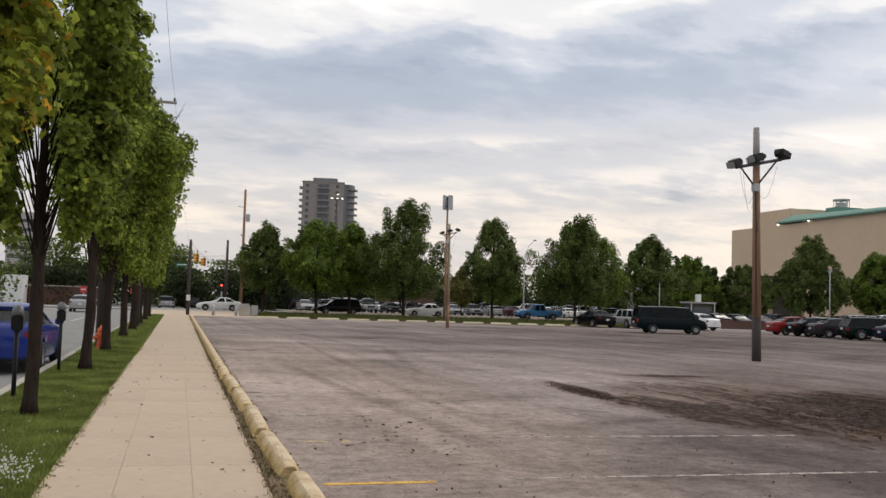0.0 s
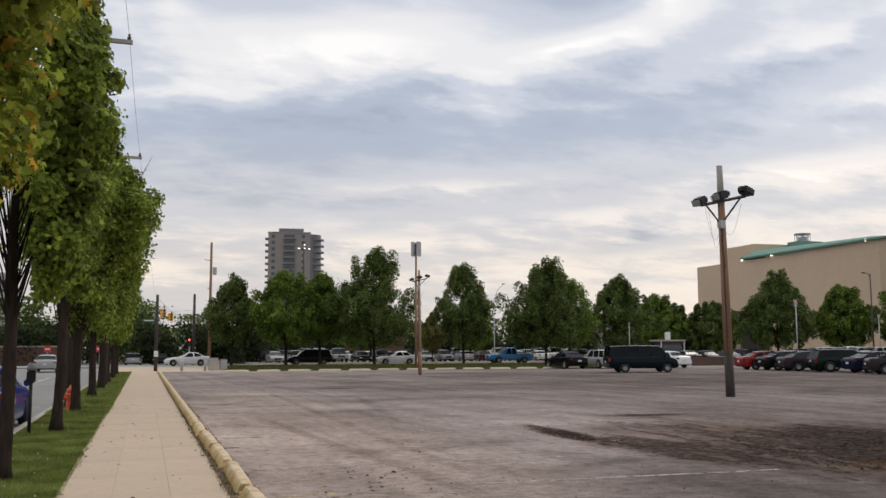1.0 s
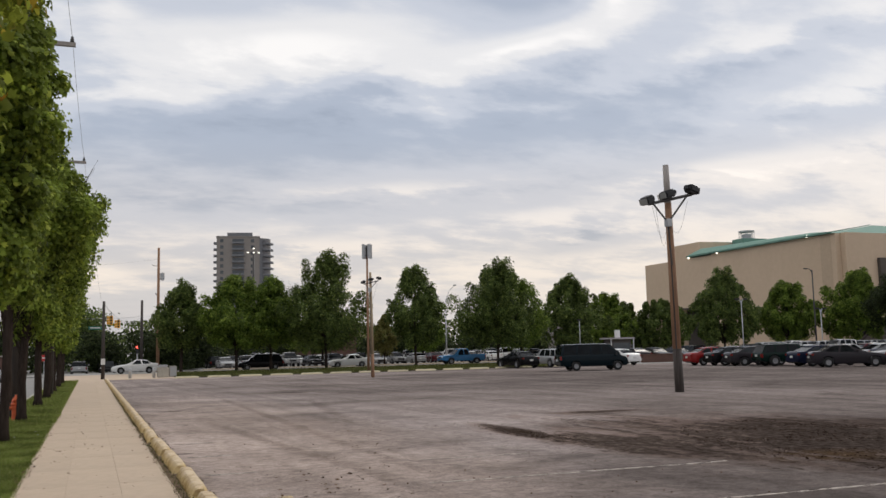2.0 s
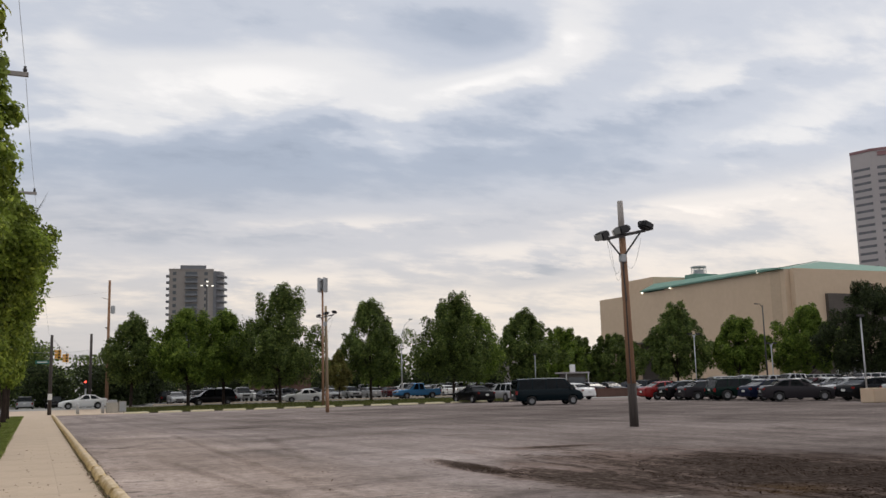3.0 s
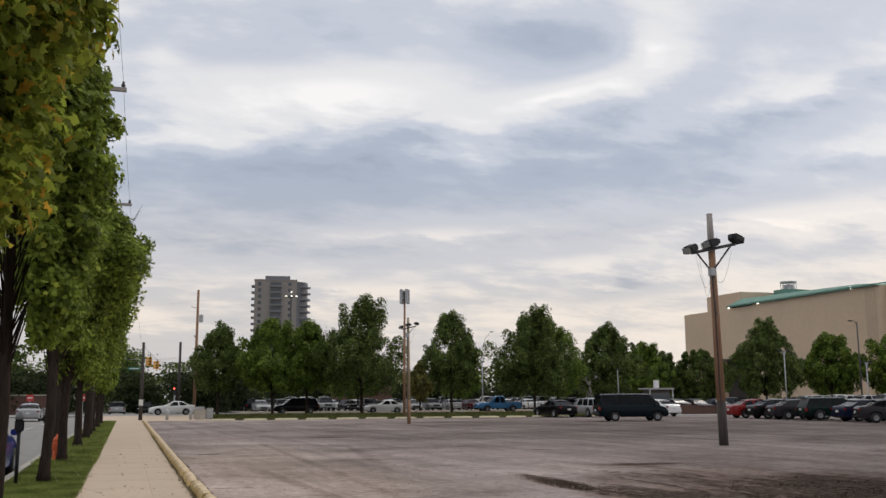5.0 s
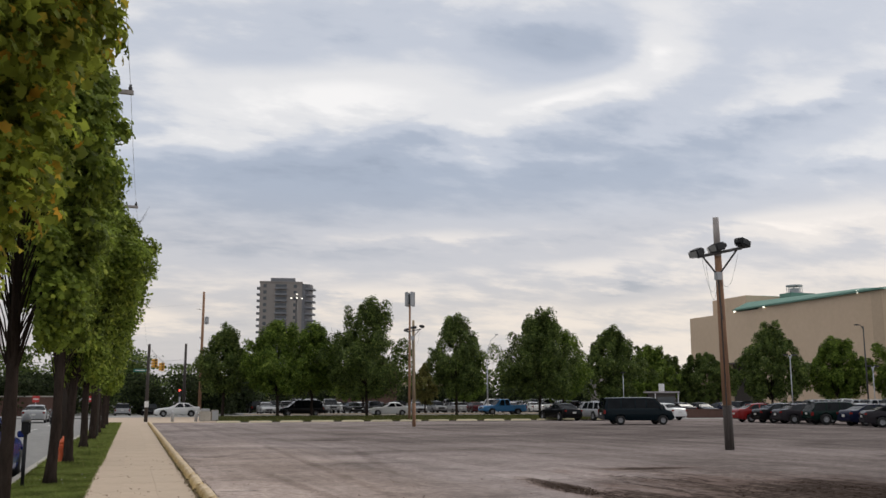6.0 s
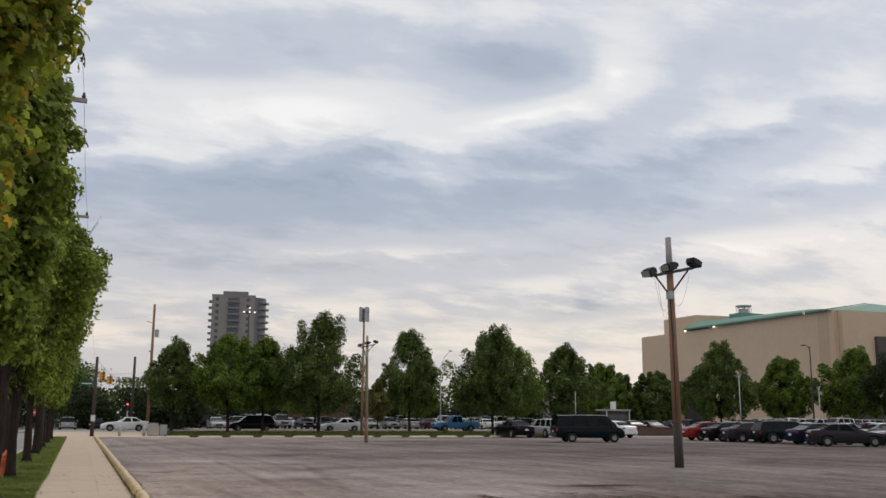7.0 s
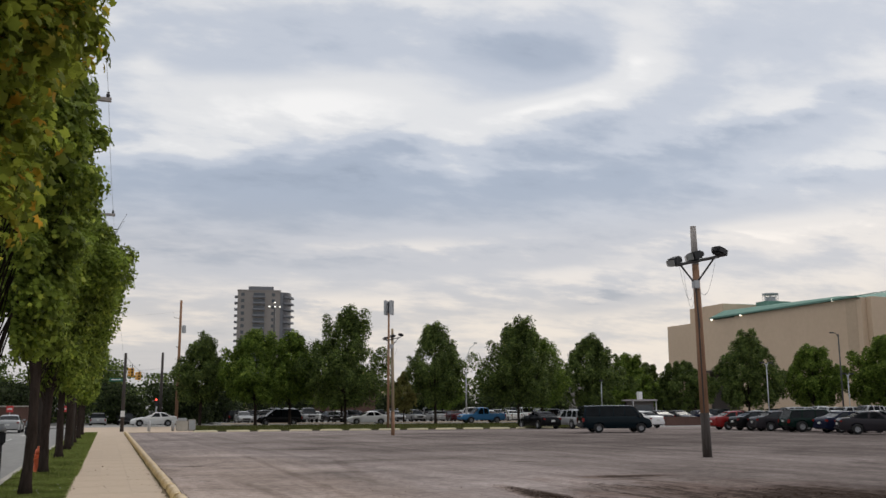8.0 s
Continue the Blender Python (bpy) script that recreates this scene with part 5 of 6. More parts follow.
for f, z in ((0.138, 4.46), (0.296, 4.36)):
    on = SPAN[0].lerp(SPAN[1], f) - Vector((0, 0, 4 * SPAN[2] * f * (1 - f)))
    ts = thing("traffic_signal", (on.x, on.y, z), "yellow traffic signal hung from the span wire", "traffic signal", "traffic signals")
    part("housing", B(-0.16, 0.16, -0.13, 0.13, 0.0, 0.76, bevel=0.03), M_SIGNAL, ts)
    part("hanger", T([(0, 0, 0.7), (0, 0, on.z - z + 0.03)], 0.03, n=6), M_STEEL, ts)
    for k in range(3):
        part("visor", lathe(bmesh.new(), [(0.10, 0), (0.11, 0.2)], 12, pose(-0.15, 0, 0.14 + 0.24 * k, 0, -90, 0)), M_SIGNAL, ts)
        part("lens", lathe(bmesh.new(), [(0.09, 0), (0.05, 0.03)], 12, pose(0, -0.13, 0.14 + 0.24 * k, 90, 0, 0)), M_BLACK, ts)
red = thing("signal_post", (5.05, 113.0, 0), "grey signal post with a lit red lamp", "traffic signal")
part("post", T([(0, 0, -0.2), (0, 0, 2.6)], 0.09, n=8), M_GALV, red)
part("housing", B(-0.16, 0.16, -0.15, 0.15, 2.1, 3.05, bevel=0.03), M_BLACK, red)
part("lens", lathe(bmesh.new(), [(0.10, 0), (0.06, 0.05)], 12, pose(-0.05, -0.15, 2.85, 90, 0, 0)), M_REDON, red, "lit red lens")

# ---- things by the pavement ----


def meter(x, y, z=0.0):
    p = thing("parking_meter", (x, y, z), "black parking meter with a pale dome on a post", "parking meter", "parking meters")
    part("post", T([(0, 0, -0.1), (0, 0, 1.0)], 0.035, n=10), M_METER, p, smooth=True)
    part("housing", box(bmesh.new(), -0.085, 0.085, -0.06, 0.06, 1.0, 1.26, bevel=0.03), M_METER, p)
    part("dome", lathe(bmesh.new(), [(0.088, 1.25), (0.088, 1.30), (0.075, 1.36), (0.045, 1.40), (0.0, 1.41)], 16), M_METERDOME, p, "pale rounded dome", True)


meter(-2.15, 20.5)
meter(-2.20, 15.4)
meter(-2.15, 27.3)
hyd = thing("fire_hydrant", (-1.90, 27.75, 0), "orange fire hydrant on the lawn strip", "fire hydrant")
part("barrel", lathe(bmesh.new(), [(0.16, 0), (0.16, 0.04), (0.10, 0.06), (0.10, 0.42), (0.13, 0.44), (0.13, 0.48), (0.10, 0.5)], 16), M_HYDRANT, hyd, smooth=False)
part("bonnet", lathe(bmesh.new(), [(0.105, 0.5), (0.10, 0.57), (0.06, 0.64), (0.03, 0.66), (0.03, 0.71)], 16), M_HYDRANT, hyd, smooth=True)
for a in (90, -90):
    part("side_outlet", lathe(bmesh.new(), [(0.05, 0), (0.05, 0.14), (0.065, 0.14), (0.065, 0.19)], 10, pose(0, 0, 0.36, 0, a, 0)), M_HYDRANT, hyd)
part("pumper_outlet", lathe(bmesh.new(), [(0.07, 0), (0.07, 0.15), (0.085, 0.15), (0.085, 0.2)], 10, pose(0, 0, 0.33, 90, 0, 0)), M_HYDRANT, hyd)
for x, y in ((2.98, 79.0), (4.82, 79.0)):
    b = thing("bollard", (x, y, 0), "grey steel bollard at the corner", "bollard", "bollards")
    part("post", lathe(bmesh.new(), [(0.12, -0.1), (0.12, 0.72), (0.09, 0.79), (0.0, 0.81)], 12), M_GALV, b, smooth=True)
bin_ = thing("litter_bin", (5.55, 79.4, 0), "grey concrete litter bin at the corner", "litter bin")
part("body", B(-0.45, 0.45, -0.4, 0.4, 0, 0.82, bevel=0.04), M_KERB, bin_)
part("lid", B(-0.38, 0.38, -0.36, 0.36, 0.82, 1.02, bevel=0.06), M_GALV, bin_)
cab = thing("utility_cabinet", (6.35, 79.6, 0), "weathered grey utility cabinet at the corner", "cabinet")
part("body", B(-0.28, 0.28, -0.3, 0.3, 0, 0.9, bevel=0.03), M_KERB, cab)
part("door", B(-0.24, 0.24, -0.315, -0.3, 0.08, 0.84), M_GALV, cab)

# ---- buildings ----


def polar(az, d):
    return d * math.sin(radians(az)), d * math.cos(radians(az))


def tower():
    """Apartment tower: two faces seen, stacks of balconies on each storey."""
    x0, y0 = polar(7.06, 440)
    b = thing("apartment_tower", (x0, y0, 0), "grey-brown concrete apartment tower with stacked balconies", "building", turn=-9.0)
    w, d, fl, n = 19.6, 17.0, 2.95, 19
    h = n * fl + 0.6
    part("wall", B(0, w, 0, d, -0.5, h), M_TOWER, b)
    # the end bay swings back in a curve, with a glazed strip on every storey
    arc = [(w + 5.2 * math.sin(radians(a)), 0.4 + 6.5 * (1 - math.cos(radians(a)))) for a in range(0, 91, 15)]
    bay, rows_ = bmesh.new(), []
    for zz in (-0.5, h - 0.4):
        rows_.append([bay.verts.new((px, py, zz)) for px, py in arc + [(w + 5.2, d - 1), (w, d - 1)]])
    for a, c in zip(range(len(arc) + 2), list(range(1, len(arc) + 2)) + [0]):
        bay.faces.new((rows_[0][a], rows_[0][c], rows_[1][c], rows_[1][a]))
    bay.faces.new(rows_[1])
    part("side_wall", bay, M_TOWERDARK, b, "darker curved end bay with balconies")
    strip = bmesh.new()
    for (xa, ya), (xb, yb) in zip(arc[1:], arc[2:]):
        strip.faces.new([strip.verts.new(p) for p in ((xa + 0.06, ya - 0.06, 0), (xb + 0.06, yb - 0.06, 0), (xb + 0.06, yb - 0.06, 1.7), (xa + 0.06, ya - 0.06, 1.7))])
    strip_m = mesh_of("window_strip", strip, M_BAND)
    deck = bmesh.new()
    outer = [(w + 6.6 * math.sin(radians(a)), -0.6 + 7.5 * (1 - math.cos(radians(a)))) for a in range(15, 91, 15)]
    lo_, hi_ = ([deck.verts.new((px, py, zz)) for px, py in outer + arc[:0:-1]] for zz in (0, 0.24))
    for a, c in zip(range(len(lo_)), list(range(1, len(lo_))) + [0]):
        deck.faces.new((lo_[a], lo_[c], hi_[c], hi_[a]))
    deck.faces.new(lo_)
    deck.faces.new(hi_)
    for (xa, ya), (xb, yb) in zip(outer, outer[1:]):
        deck.faces.new([deck.verts.new(p) for p in ((xa, ya, 0.24), (xb, yb, 0.24), (xb, yb, 0.8), (xa, ya, 0.8))])
    deck_m = mesh_of("balcony", deck, M_TOWERDARK)
    part("penthouse", B(4.8, 16.4, 3, d - 3, h, h + 2.5), M_TOWERDARK, b)
    part("parapet", B(-0.2, w + 0.2, -0.2, d + 0.2, h, h + 0.5), M_TOWER, b)
    bal = bmesh.new()
    box(bal, 0, 5.6, -1.3, 0, 0, 0.22)
    box(bal, 0, 5.6, -1.3, -1.2, 0.22, 0.85)
    bal_m = mesh_of("balcony", bal, M_TOWERDARK)
    sb = bmesh.new()
    box(sb, -1.4, 0, 0, 4.2, 0, 0.22)
    box(sb, -1.4, -1.3, 0, 4.2, 0.22, 0.85)
    box(sb, -1.4, 0, 0, 0.1, 0.22, 0.85)
    side_m = mesh_of("balcony", sb, M_TOWERDARK)
    win_m = mesh_of("window", B(0, 5.2, -0.06, 0.05, 0, 1.7), M_WINDOW)
    wsm_m = mesh_of("window", B(0, 1.5, -0.06, 0.05, 0, 1.5), M_WINDOW)
    for k in range(n):
        z = 0.4 + k * fl
        placed("balcony", bal_m, b, pose(7.0, 0, z))
        placed("window", win_m, b, pose(7.2, 0, z + 0.6))
        placed("balcony", side_m, b, pose(0, 0.4, z))
        placed("balcony", deck_m, b, pose(0, 0, z))
        placed("window_strip", strip_m, b, pose(0, 0, z + 0.7))
        for x in (1.6, 15.6):
            placed("window", wsm_m, b, pose(x, 0, z + 0.7))


tower()


def hirise():
    """Office tower with window bands, seen by its corner."""
    x0, y0 = polar(48.03, 400)
    b = thing("office_tower", (x0, y0, 0), "pale grey office tower with dark window bands", "building", turn=-50)
    h, fl = 90.0, 2.8
    w = 62.0
    # a front with a chamfered near corner
    bm = bmesh.new()
    plan = [(0, 0), (7.5, -4.0), (w, -4.0), (w, 40), (0, 40)]
    lo = [bm.verts.new((x, y, -0.5)) for x, y in plan]
    hi = [bm.verts.new((x, y, h - 4.5)) for x, y in plan]
    for i in range(5):
        j = (i + 1) % 5
        bm.faces.new((lo[i], lo[j], hi[j], hi[i]))
    bm.faces.new(hi)
    part("wall", bm, M_HIRISE, b)
    top = bmesh.new()
    lo = [top.verts.new((x, y, h - 4.5)) for x, y in plan]
    mid = [top.verts.new((x, y, h - 1.2)) for x, y in plan]
    for i in range(5):
        j = (i + 1) % 5
        top.faces.new((lo[i], lo[j], mid[j], mid[i]))
    part("top_storey", top, M_HIRISE, b)
    band = bmesh.new()
    lo = [band.verts.new((x * 1.004 - 0.1, y - 0.15, h - 1.2)) for x, y in plan]
    hi = [band.verts.new((x * 1.004 - 0.1, y - 0.15, h - 0.1)) for x, y in plan]
    for i in range(5):
        j = (i + 1) % 5
        band.faces.new((lo[i], lo[j], hi[j], hi[i]))
    band.faces.new(hi)
    part("roof_band", band, M_REDBAND, b, "dull red band round the roof")
    part("roof_sign", B(10, 15, -4.35, -4.05, h - 3.2, h - 1.6), M_REDBAND, b, "dull red sign panel")
    a = math.degrees(math.atan2(-4.0, 7.5))
    m1 = mesh_of("window_band", B(0.9, 8.0, -0.08, 0.3, 0, 1.0), M_BAND)
    m2 = mesh_of("window_band", B(0, 12.2, -0.08, 0.3, 0, 1.15), M_BAND)
    n = int((h - 8) / fl)
    for k in range(n):
        z = h - 8.5 - k * fl
        placed("window_band", m1, b, pose(0, 0, z, 0, 0, a))
        for x in (9.6, 23.5, 37.4, 49.5):
            placed("window_band", m2, b, pose(x, -4.0, z))


hirise()


def arena():
    """Windowless hall with tan panelled walls, a low green hip roof and plant blocks on top."""
    b = thing("exhibition_hall", (105.2, 109.0, 0), "tan panelled windowless hall with a green metal roof", "building")
    H = 18.0
    part("wall_west", B(0, 1.0, 0, 30, -0.5, H), M_TAN, b)
    part("wall_west_upper", B(0, 1.0, 30, 51.6, 8.6, H - 0.2), M_TAN, b)
    # the gloom under the overhang is put into the dark colour of wall and soffit
    part("wall_recess", B(6, 7, 30, 51.6, -0.5, 8.6), M_TANDARK, b, "recess wall under the overhang, its shade painted dark")
    part("soffit", B(0.1, 6.5, 30, 51.6, 8.3, 8.6), M_TANDARK, b)
    part("column", B(0.3, 1.3, 40, 41, -0.5, 8.3), M_TAN, b)
    part("wall_south", B(1.0, 95, -1.0, 0.0, -0.5, H + 0.05), M_TAN, b)
    part("pilaster", B(-0.04, 0.5, 0.9, 3.1, -0.5, H - 0.15), M_TANSTAIN, b, "stained brown wall strip")
    part("wall_back", B(1.0, 95, 50.6, 51.6, -0.5, H), M_TAN, b)
    part("wall_east", B(94, 95, 0, 50.6, -0.5, H), M_TAN, b)
    part("dark_bay", B(7.0, 19.0, -1.6, -1.0, 7.5, 14.2), M_TANDARK, b, "dark brown bay")
    part("eave", B(-0.55, 0.0, 0.6, 36.8, H + 0.02, H + 0.26), M_GREENROOF, b, "green metal eave")
    roof = bmesh.new()
    e = [roof.verts.new(p) for p in ((-0.4, 0, H), (44, -1.3, H), (44, 40, H), (-0.4, 37, H))]
    r0, r1 = roof.verts.new((20, 12, H + 3.35)), roof.verts.new((20, 34, H + 3.1))
    for f in ((e[0], e[1], r0), (e[1], e[2], r1, r0), (e[2], e[3], r1), (e[3], e[0], r0, r1), (e[3], e[2], e[1], e[0])):
        roof.faces.new(f)
    part("roof", roof, M_GREENROOF, b, "green metal hip roof")
    skirt = bmesh.new()
    k = [skirt.verts.new(p) for p in ((-0.45, 1.0, H + 0.3), (-0.45, 36.6, H + 0.3), (2.2, 36.0, H + 1.65), (2.2, 7.0, H + 1.0), (2.2, 7.0, H), (2.2, 36.0, H))]
    for f in ((0, 1, 2, 3), (3, 2, 5, 4), (0, 3, 4), (1, 5, 2)):
        skirt.faces.new([k[i] for i in f])
    part("roof_skirt", skirt, M_GREENROOF, b, "steeper green metal skirt of the roof")
    seam = mesh_of("roof_seam", B(0, 19.8, -0.05, 0.05, 0, 0.12), M_GREENROOF)
    for k in range(5):
        placed("roof_seam", seam, b, pose(0, 12 + k * 4.6, H + 0.05, 0, -9.6, 0))
    part("flat_roof", B(44.1, 94, 0, 50.6, H - 0.6, H - 0.3), M_KERB, b)
    part("plant_block", B(3, 24, 37.3, 48.0, H - 0.5, H + 3.15), M_TAN, b, "tan rooftop block")
    cap = bmesh.new()
    q = [cap.verts.new(p) for p in ((6, 37.6, H + 3.15), (18, 37.6, H + 3.15), (18, 44.5, H + 3.15), (6, 44.5, H + 3.15), (8, 39.5, H + 3.5), (16, 39.5, H + 3.5), (16, 43, H + 3.5), (8, 43, H + 3.5))]
    for f in ((0, 1, 5, 4), (1, 2, 6, 5), (2, 3, 7, 6), (3, 0, 4, 7), (4, 5, 6, 7)):
        cap.faces.new([q[i] for i in f])
    part("roof_cap", cap, M_GREENROOF, b)
    part("plant_base", B(10.5, 16, 34.0, 37.2, H + 1.3, H + 3.6), M_GREENROOF, b)
    tc = Matrix.Translation((13, 36.0, 0))
    part("cooling_tower", lathe(bmesh.new(), [(0.95, H + 3.5), (0.95, H + 4.6), (0.3, H + 4.7)], 16, tc), M_GALV, b, "pale round cooling tower")
    part("tower_ring", lathe(bmesh.new(), [(1.45, H + 3.6), (1.45, H + 3.8), (1.0, H + 3.85)], 16, tc), M_GALV, b)
    part("tower_ring", lathe(bmesh.new(), [(1.5, H + 5.0), (1.5, H + 5.25), (1.2, H + 5.3)], 16, tc), M_GALV, b)
    for k in range(8):
        ca, sa = 1.38 * math.cos(k * math.pi / 4), 1.38 * math.sin(k * math.pi / 4)
        part("tower_post", T([(13 + ca, 36 + sa, H + 3.7), (13 + ca, 36 + sa, H + 5.1)], 0.06, n=5), M_GALV, b)
    for y, z in ((36.5, H - 0.1), (28.0, H), (5.5, H + 0.15)):
        part("roof_lamp", lathe(bmesh.new(), [(0.12, -0.2), (0.22, 0), (0.12, 0.2)], 10, Matrix.Translation((-0.3, y, z))), M_LAMPON, b, "lit lamp at the roof edge")
    for x in (3, 6, 9, 12, 15, 18, 22, 26, 30):
        part("entrance_window", B(x - 0.9, x + 0.9, -7.1, -7.0, 0.6, 3.4), M_WINDOW, b)
    part("entrance_wing", B(1.5, 40, -7.0, -1.0, -0.5, 4.6), M_TANDARK, b, "dark brown low entrance wing")
    for x in (1.8, 4.4, 7.5, 10.5, 13.5, 16.5, 20, 24, 28):
        part("window_frame", B(x - 0.12, x + 0.12, -7.25, -7.0, 0.3, 4.0), M_WHITEPANEL, b)
    part("window_frame", B(1.5, 34, -7.22, -7.0, 3.5, 3.8), M_WHITEPANEL, b)
    part("small_window", B(-0.06, 0.2, 26.5, 27.6, 3.4, 4.8), M_WINDOW, b)


arena()
lowb = thing("low_building", (92, 200, 0), "low grey flat-roofed building in the distance", "building")
part("wall", B(-6, 20, 0, 10, -0.5, 9.2), M_TOWER, lowb)
part("roof_edge", B(-6.3, 20.3, -0.3, 10.3, 9.2, 9.9), M_HIRISE, lowb)
mid = thing("low_building", (40, 200, 0), "long low pale building behind the far lot", "building")
part("wall", B(-12, 26, 0, 12, -0.5, 6.0), M_TAN, mid)
part("roof_edge", B(-12.4, 26.4, -0.4, 12.4, 6.0, 7.2), M_KERB, mid)
for k in range(8):
    part("window", B(-10 + k * 4.4, -7.6 + k * 4.4, -0.06, 0.2, 1.2, 3.6), M_WINDOW, mid)
brown = thing("brick_house", (38.0, 150, 0), "brown brick house with an orange-brown tiled roof behind the trees", "house")
part("wall", B(-5, 3.4, 0, 9, -0.5, 6.2), M_BRICK, brown)
rf = bmesh.new()
q = [rf.verts.new(p) for p in ((-5.4, -0.4, 6.2), (3.8, -0.4, 6.2), (3.8, 9.4, 6.2), (-5.4, 9.4, 6.2), (-3, 4.5, 9.0), (1.4, 4.5, 9.0))]
for f in ((0, 1, 5, 4), (1, 2, 5), (2, 3, 4, 5), (3, 0, 4), (0, 3, 2, 1)):
    rf.faces.new([q[i] for i in f])
part("roof", rf, M_TILE, brown, "orange-brown tiled hip roof")
for x in (-3.6, -1.2, 1.2):
    part("window", B(x - 0.5, x + 0.5, -0.05, 0.2, 3.6, 5.2), M_WINDOW, brown)
# across the street on the far side
bw = thing("brick_wall", (-30, 121, 0), "low brown brick wall across the street", "wall")
part("wall", B(-30, 22, 0, 0.5, -0.5, 2.1), M_BRICK, bw)
part("coping", B(-30.1, 22.1, -0.08, 0.58, 2.1, 2.25), M_KERB, bw)
wb = thing("white_building", (-24, 117, 0), "white flat-fronted building across the street", "building")
part("wall", B(-14, 6.7, 0, 3.5, -0.5, 3.3), M_WHITEPANEL, wb)
part("doorway", B(-4, 2, -0.06, 0.2, -0.2, 2.3), M_WINDOW, wb)
farb = thing("far_building", (-62, 420, 0), "pale far-off office block", "building")
part("wall", B(-8, 8, 0, 14, -0.5, 34), M_HIRISE, farb)
wm = mesh_of("window_band", B(-7.4, 7.4, -0.06, 0.2, 0, 1.4), M_WINDOW)
for k in range(8):
    placed("window_band", wm, farb, pose(0, 0, 3 + 3.8 * k))

for x, y in ((-4.9, 114.5), (-10.4, 114.0)):
    s = thing("no_entry_sign", (x, y, 0), "red and white road sign on a post", "road sign", "road signs")
    part("post", T([(0, 0, -0.3), (0, 0, 2.1)], 0.04, n=6), M_GALV, s)
    part("plate", B(-0.36, 0.36, -0.08, -0.05, 1.5, 2.2), M_SIGNRED, s)
    part("bar", B(-0.26, 0.26, -0.095, -0.081, 1.78, 1.92), M_SIGNWHITE, s)

# guard booth and low walls on the far side of the lot
booth = thing("ticket_booth", (61.6, 101, 0), "ticket booth with a flat white roof by the parked cars", "booth")
part("wall", B(-1.4, 1.4, -0.9, 0.9, 0, 2.5), M_TANDARK, booth)
part("roof", B(-1.8, 1.8, -1.3, 1.3, 2.55, 2.75, bevel=0.04), M_HIRISE, booth)
for x in (-1.6, 1.6):
    part("post", T([(x, -1.15, 0), (x, -1.15, 2.55)], 0.06, n=6), M_WHITEPANEL, booth)
part("window", B(-1.2, 1.2, -0.96, -0.88, 1.1, 2.1), M_WINDOW, booth)
part("vent", B(-0.2, 0.3, -0.2, 0.3, 2.75, 3.7), M_WHITEPANEL, booth)
lw = thing("low_wall", (56.0, 79.0, 0), "low brown brick wall at the lot's edge", "wall")
part("wall", B(-5, 5, 0, 0.4, 0, 0.75, bevel=0.03), M_BRICK, lw)
part("coping", B(-5.1, 5.1, -0.05, 0.45, 0.75, 0.83), M_BRICK, lw)

# chain fence in front of the far lot
fence = thing("wire_fence", (0, 113.6, 0.1), "dark wire fence in front of the far lot", "fence")
for k in range(24):
    part("post", T([(14 + k * 3.0, 0, 0), (14 + k * 3.0, 0, 1.3)], 0.035, n=5), M_STEEL, fence)
for z in (0.45, 0.85, 1.25):
    part("rail", T([(14, 0, z), (77, 0, z)], 0.022, n=5), M_STEEL, fence)

# ---- parking stops, lines, slabs and litter ----


def stop_mesh(length, w, h, material, seed, wear=1.0):
    """A cast concrete stop: sloping sides, rounded arrises, chipped and worn ends."""
    r = random.Random(seed)
    bm, rings = bmesh.new(), []
    n = 23
    prof = [(-1.0, 0.0), (-0.98, 0.30), (-0.86, 0.55), (-0.62, 0.86), (-0.48, 0.97), (-0.2, 1.0), (0.2, 1.0), (0.48, 0.97), (0.62, 0.86), (0.86, 0.55), (0.98, 0.30), (1.0, 0.0)]
    chips = [(r.uniform(-0.5, 0.5) * length, r.randrange(2, 10), r.uniform(0.04, 0.10)) for _ in range(7)]
    for i in range(n):
        f = i / (n - 1)
        y = (f - 0.5) * length
        end = min(i, n - 1 - i)
        k = (0.76, 0.91, 0.98)[end] if end < 3 else 1.0
        ring = []
        for j, (px, pz) in enumerate(prof):
            bite = sum(max(0.0, 1 - abs(y - cy) / 0.12) * c for cy, cj, c in chips if abs(cj - j) < 2)
            q = k * (1 + wear * (r.uniform(-0.022, 0.022) - bite))
            ring.append(bm.verts.new((px * w * (q if pz else 1.0), y + (r.uniform(-0.02, 0.02) if end == 0 else 0.0) * wear, pz * h * q)))
        rings.append(ring)
    for a, b in zip(rings, rings[1:]):
        for i in range(len(prof) - 1):
            bm.faces.new((a[i], a[i + 1], b[i + 1], b[i]))
    bm.faces.new(rings[0])
    bm.faces.new(rings[-1])
    return mesh_of("parking_stop", bm, material)


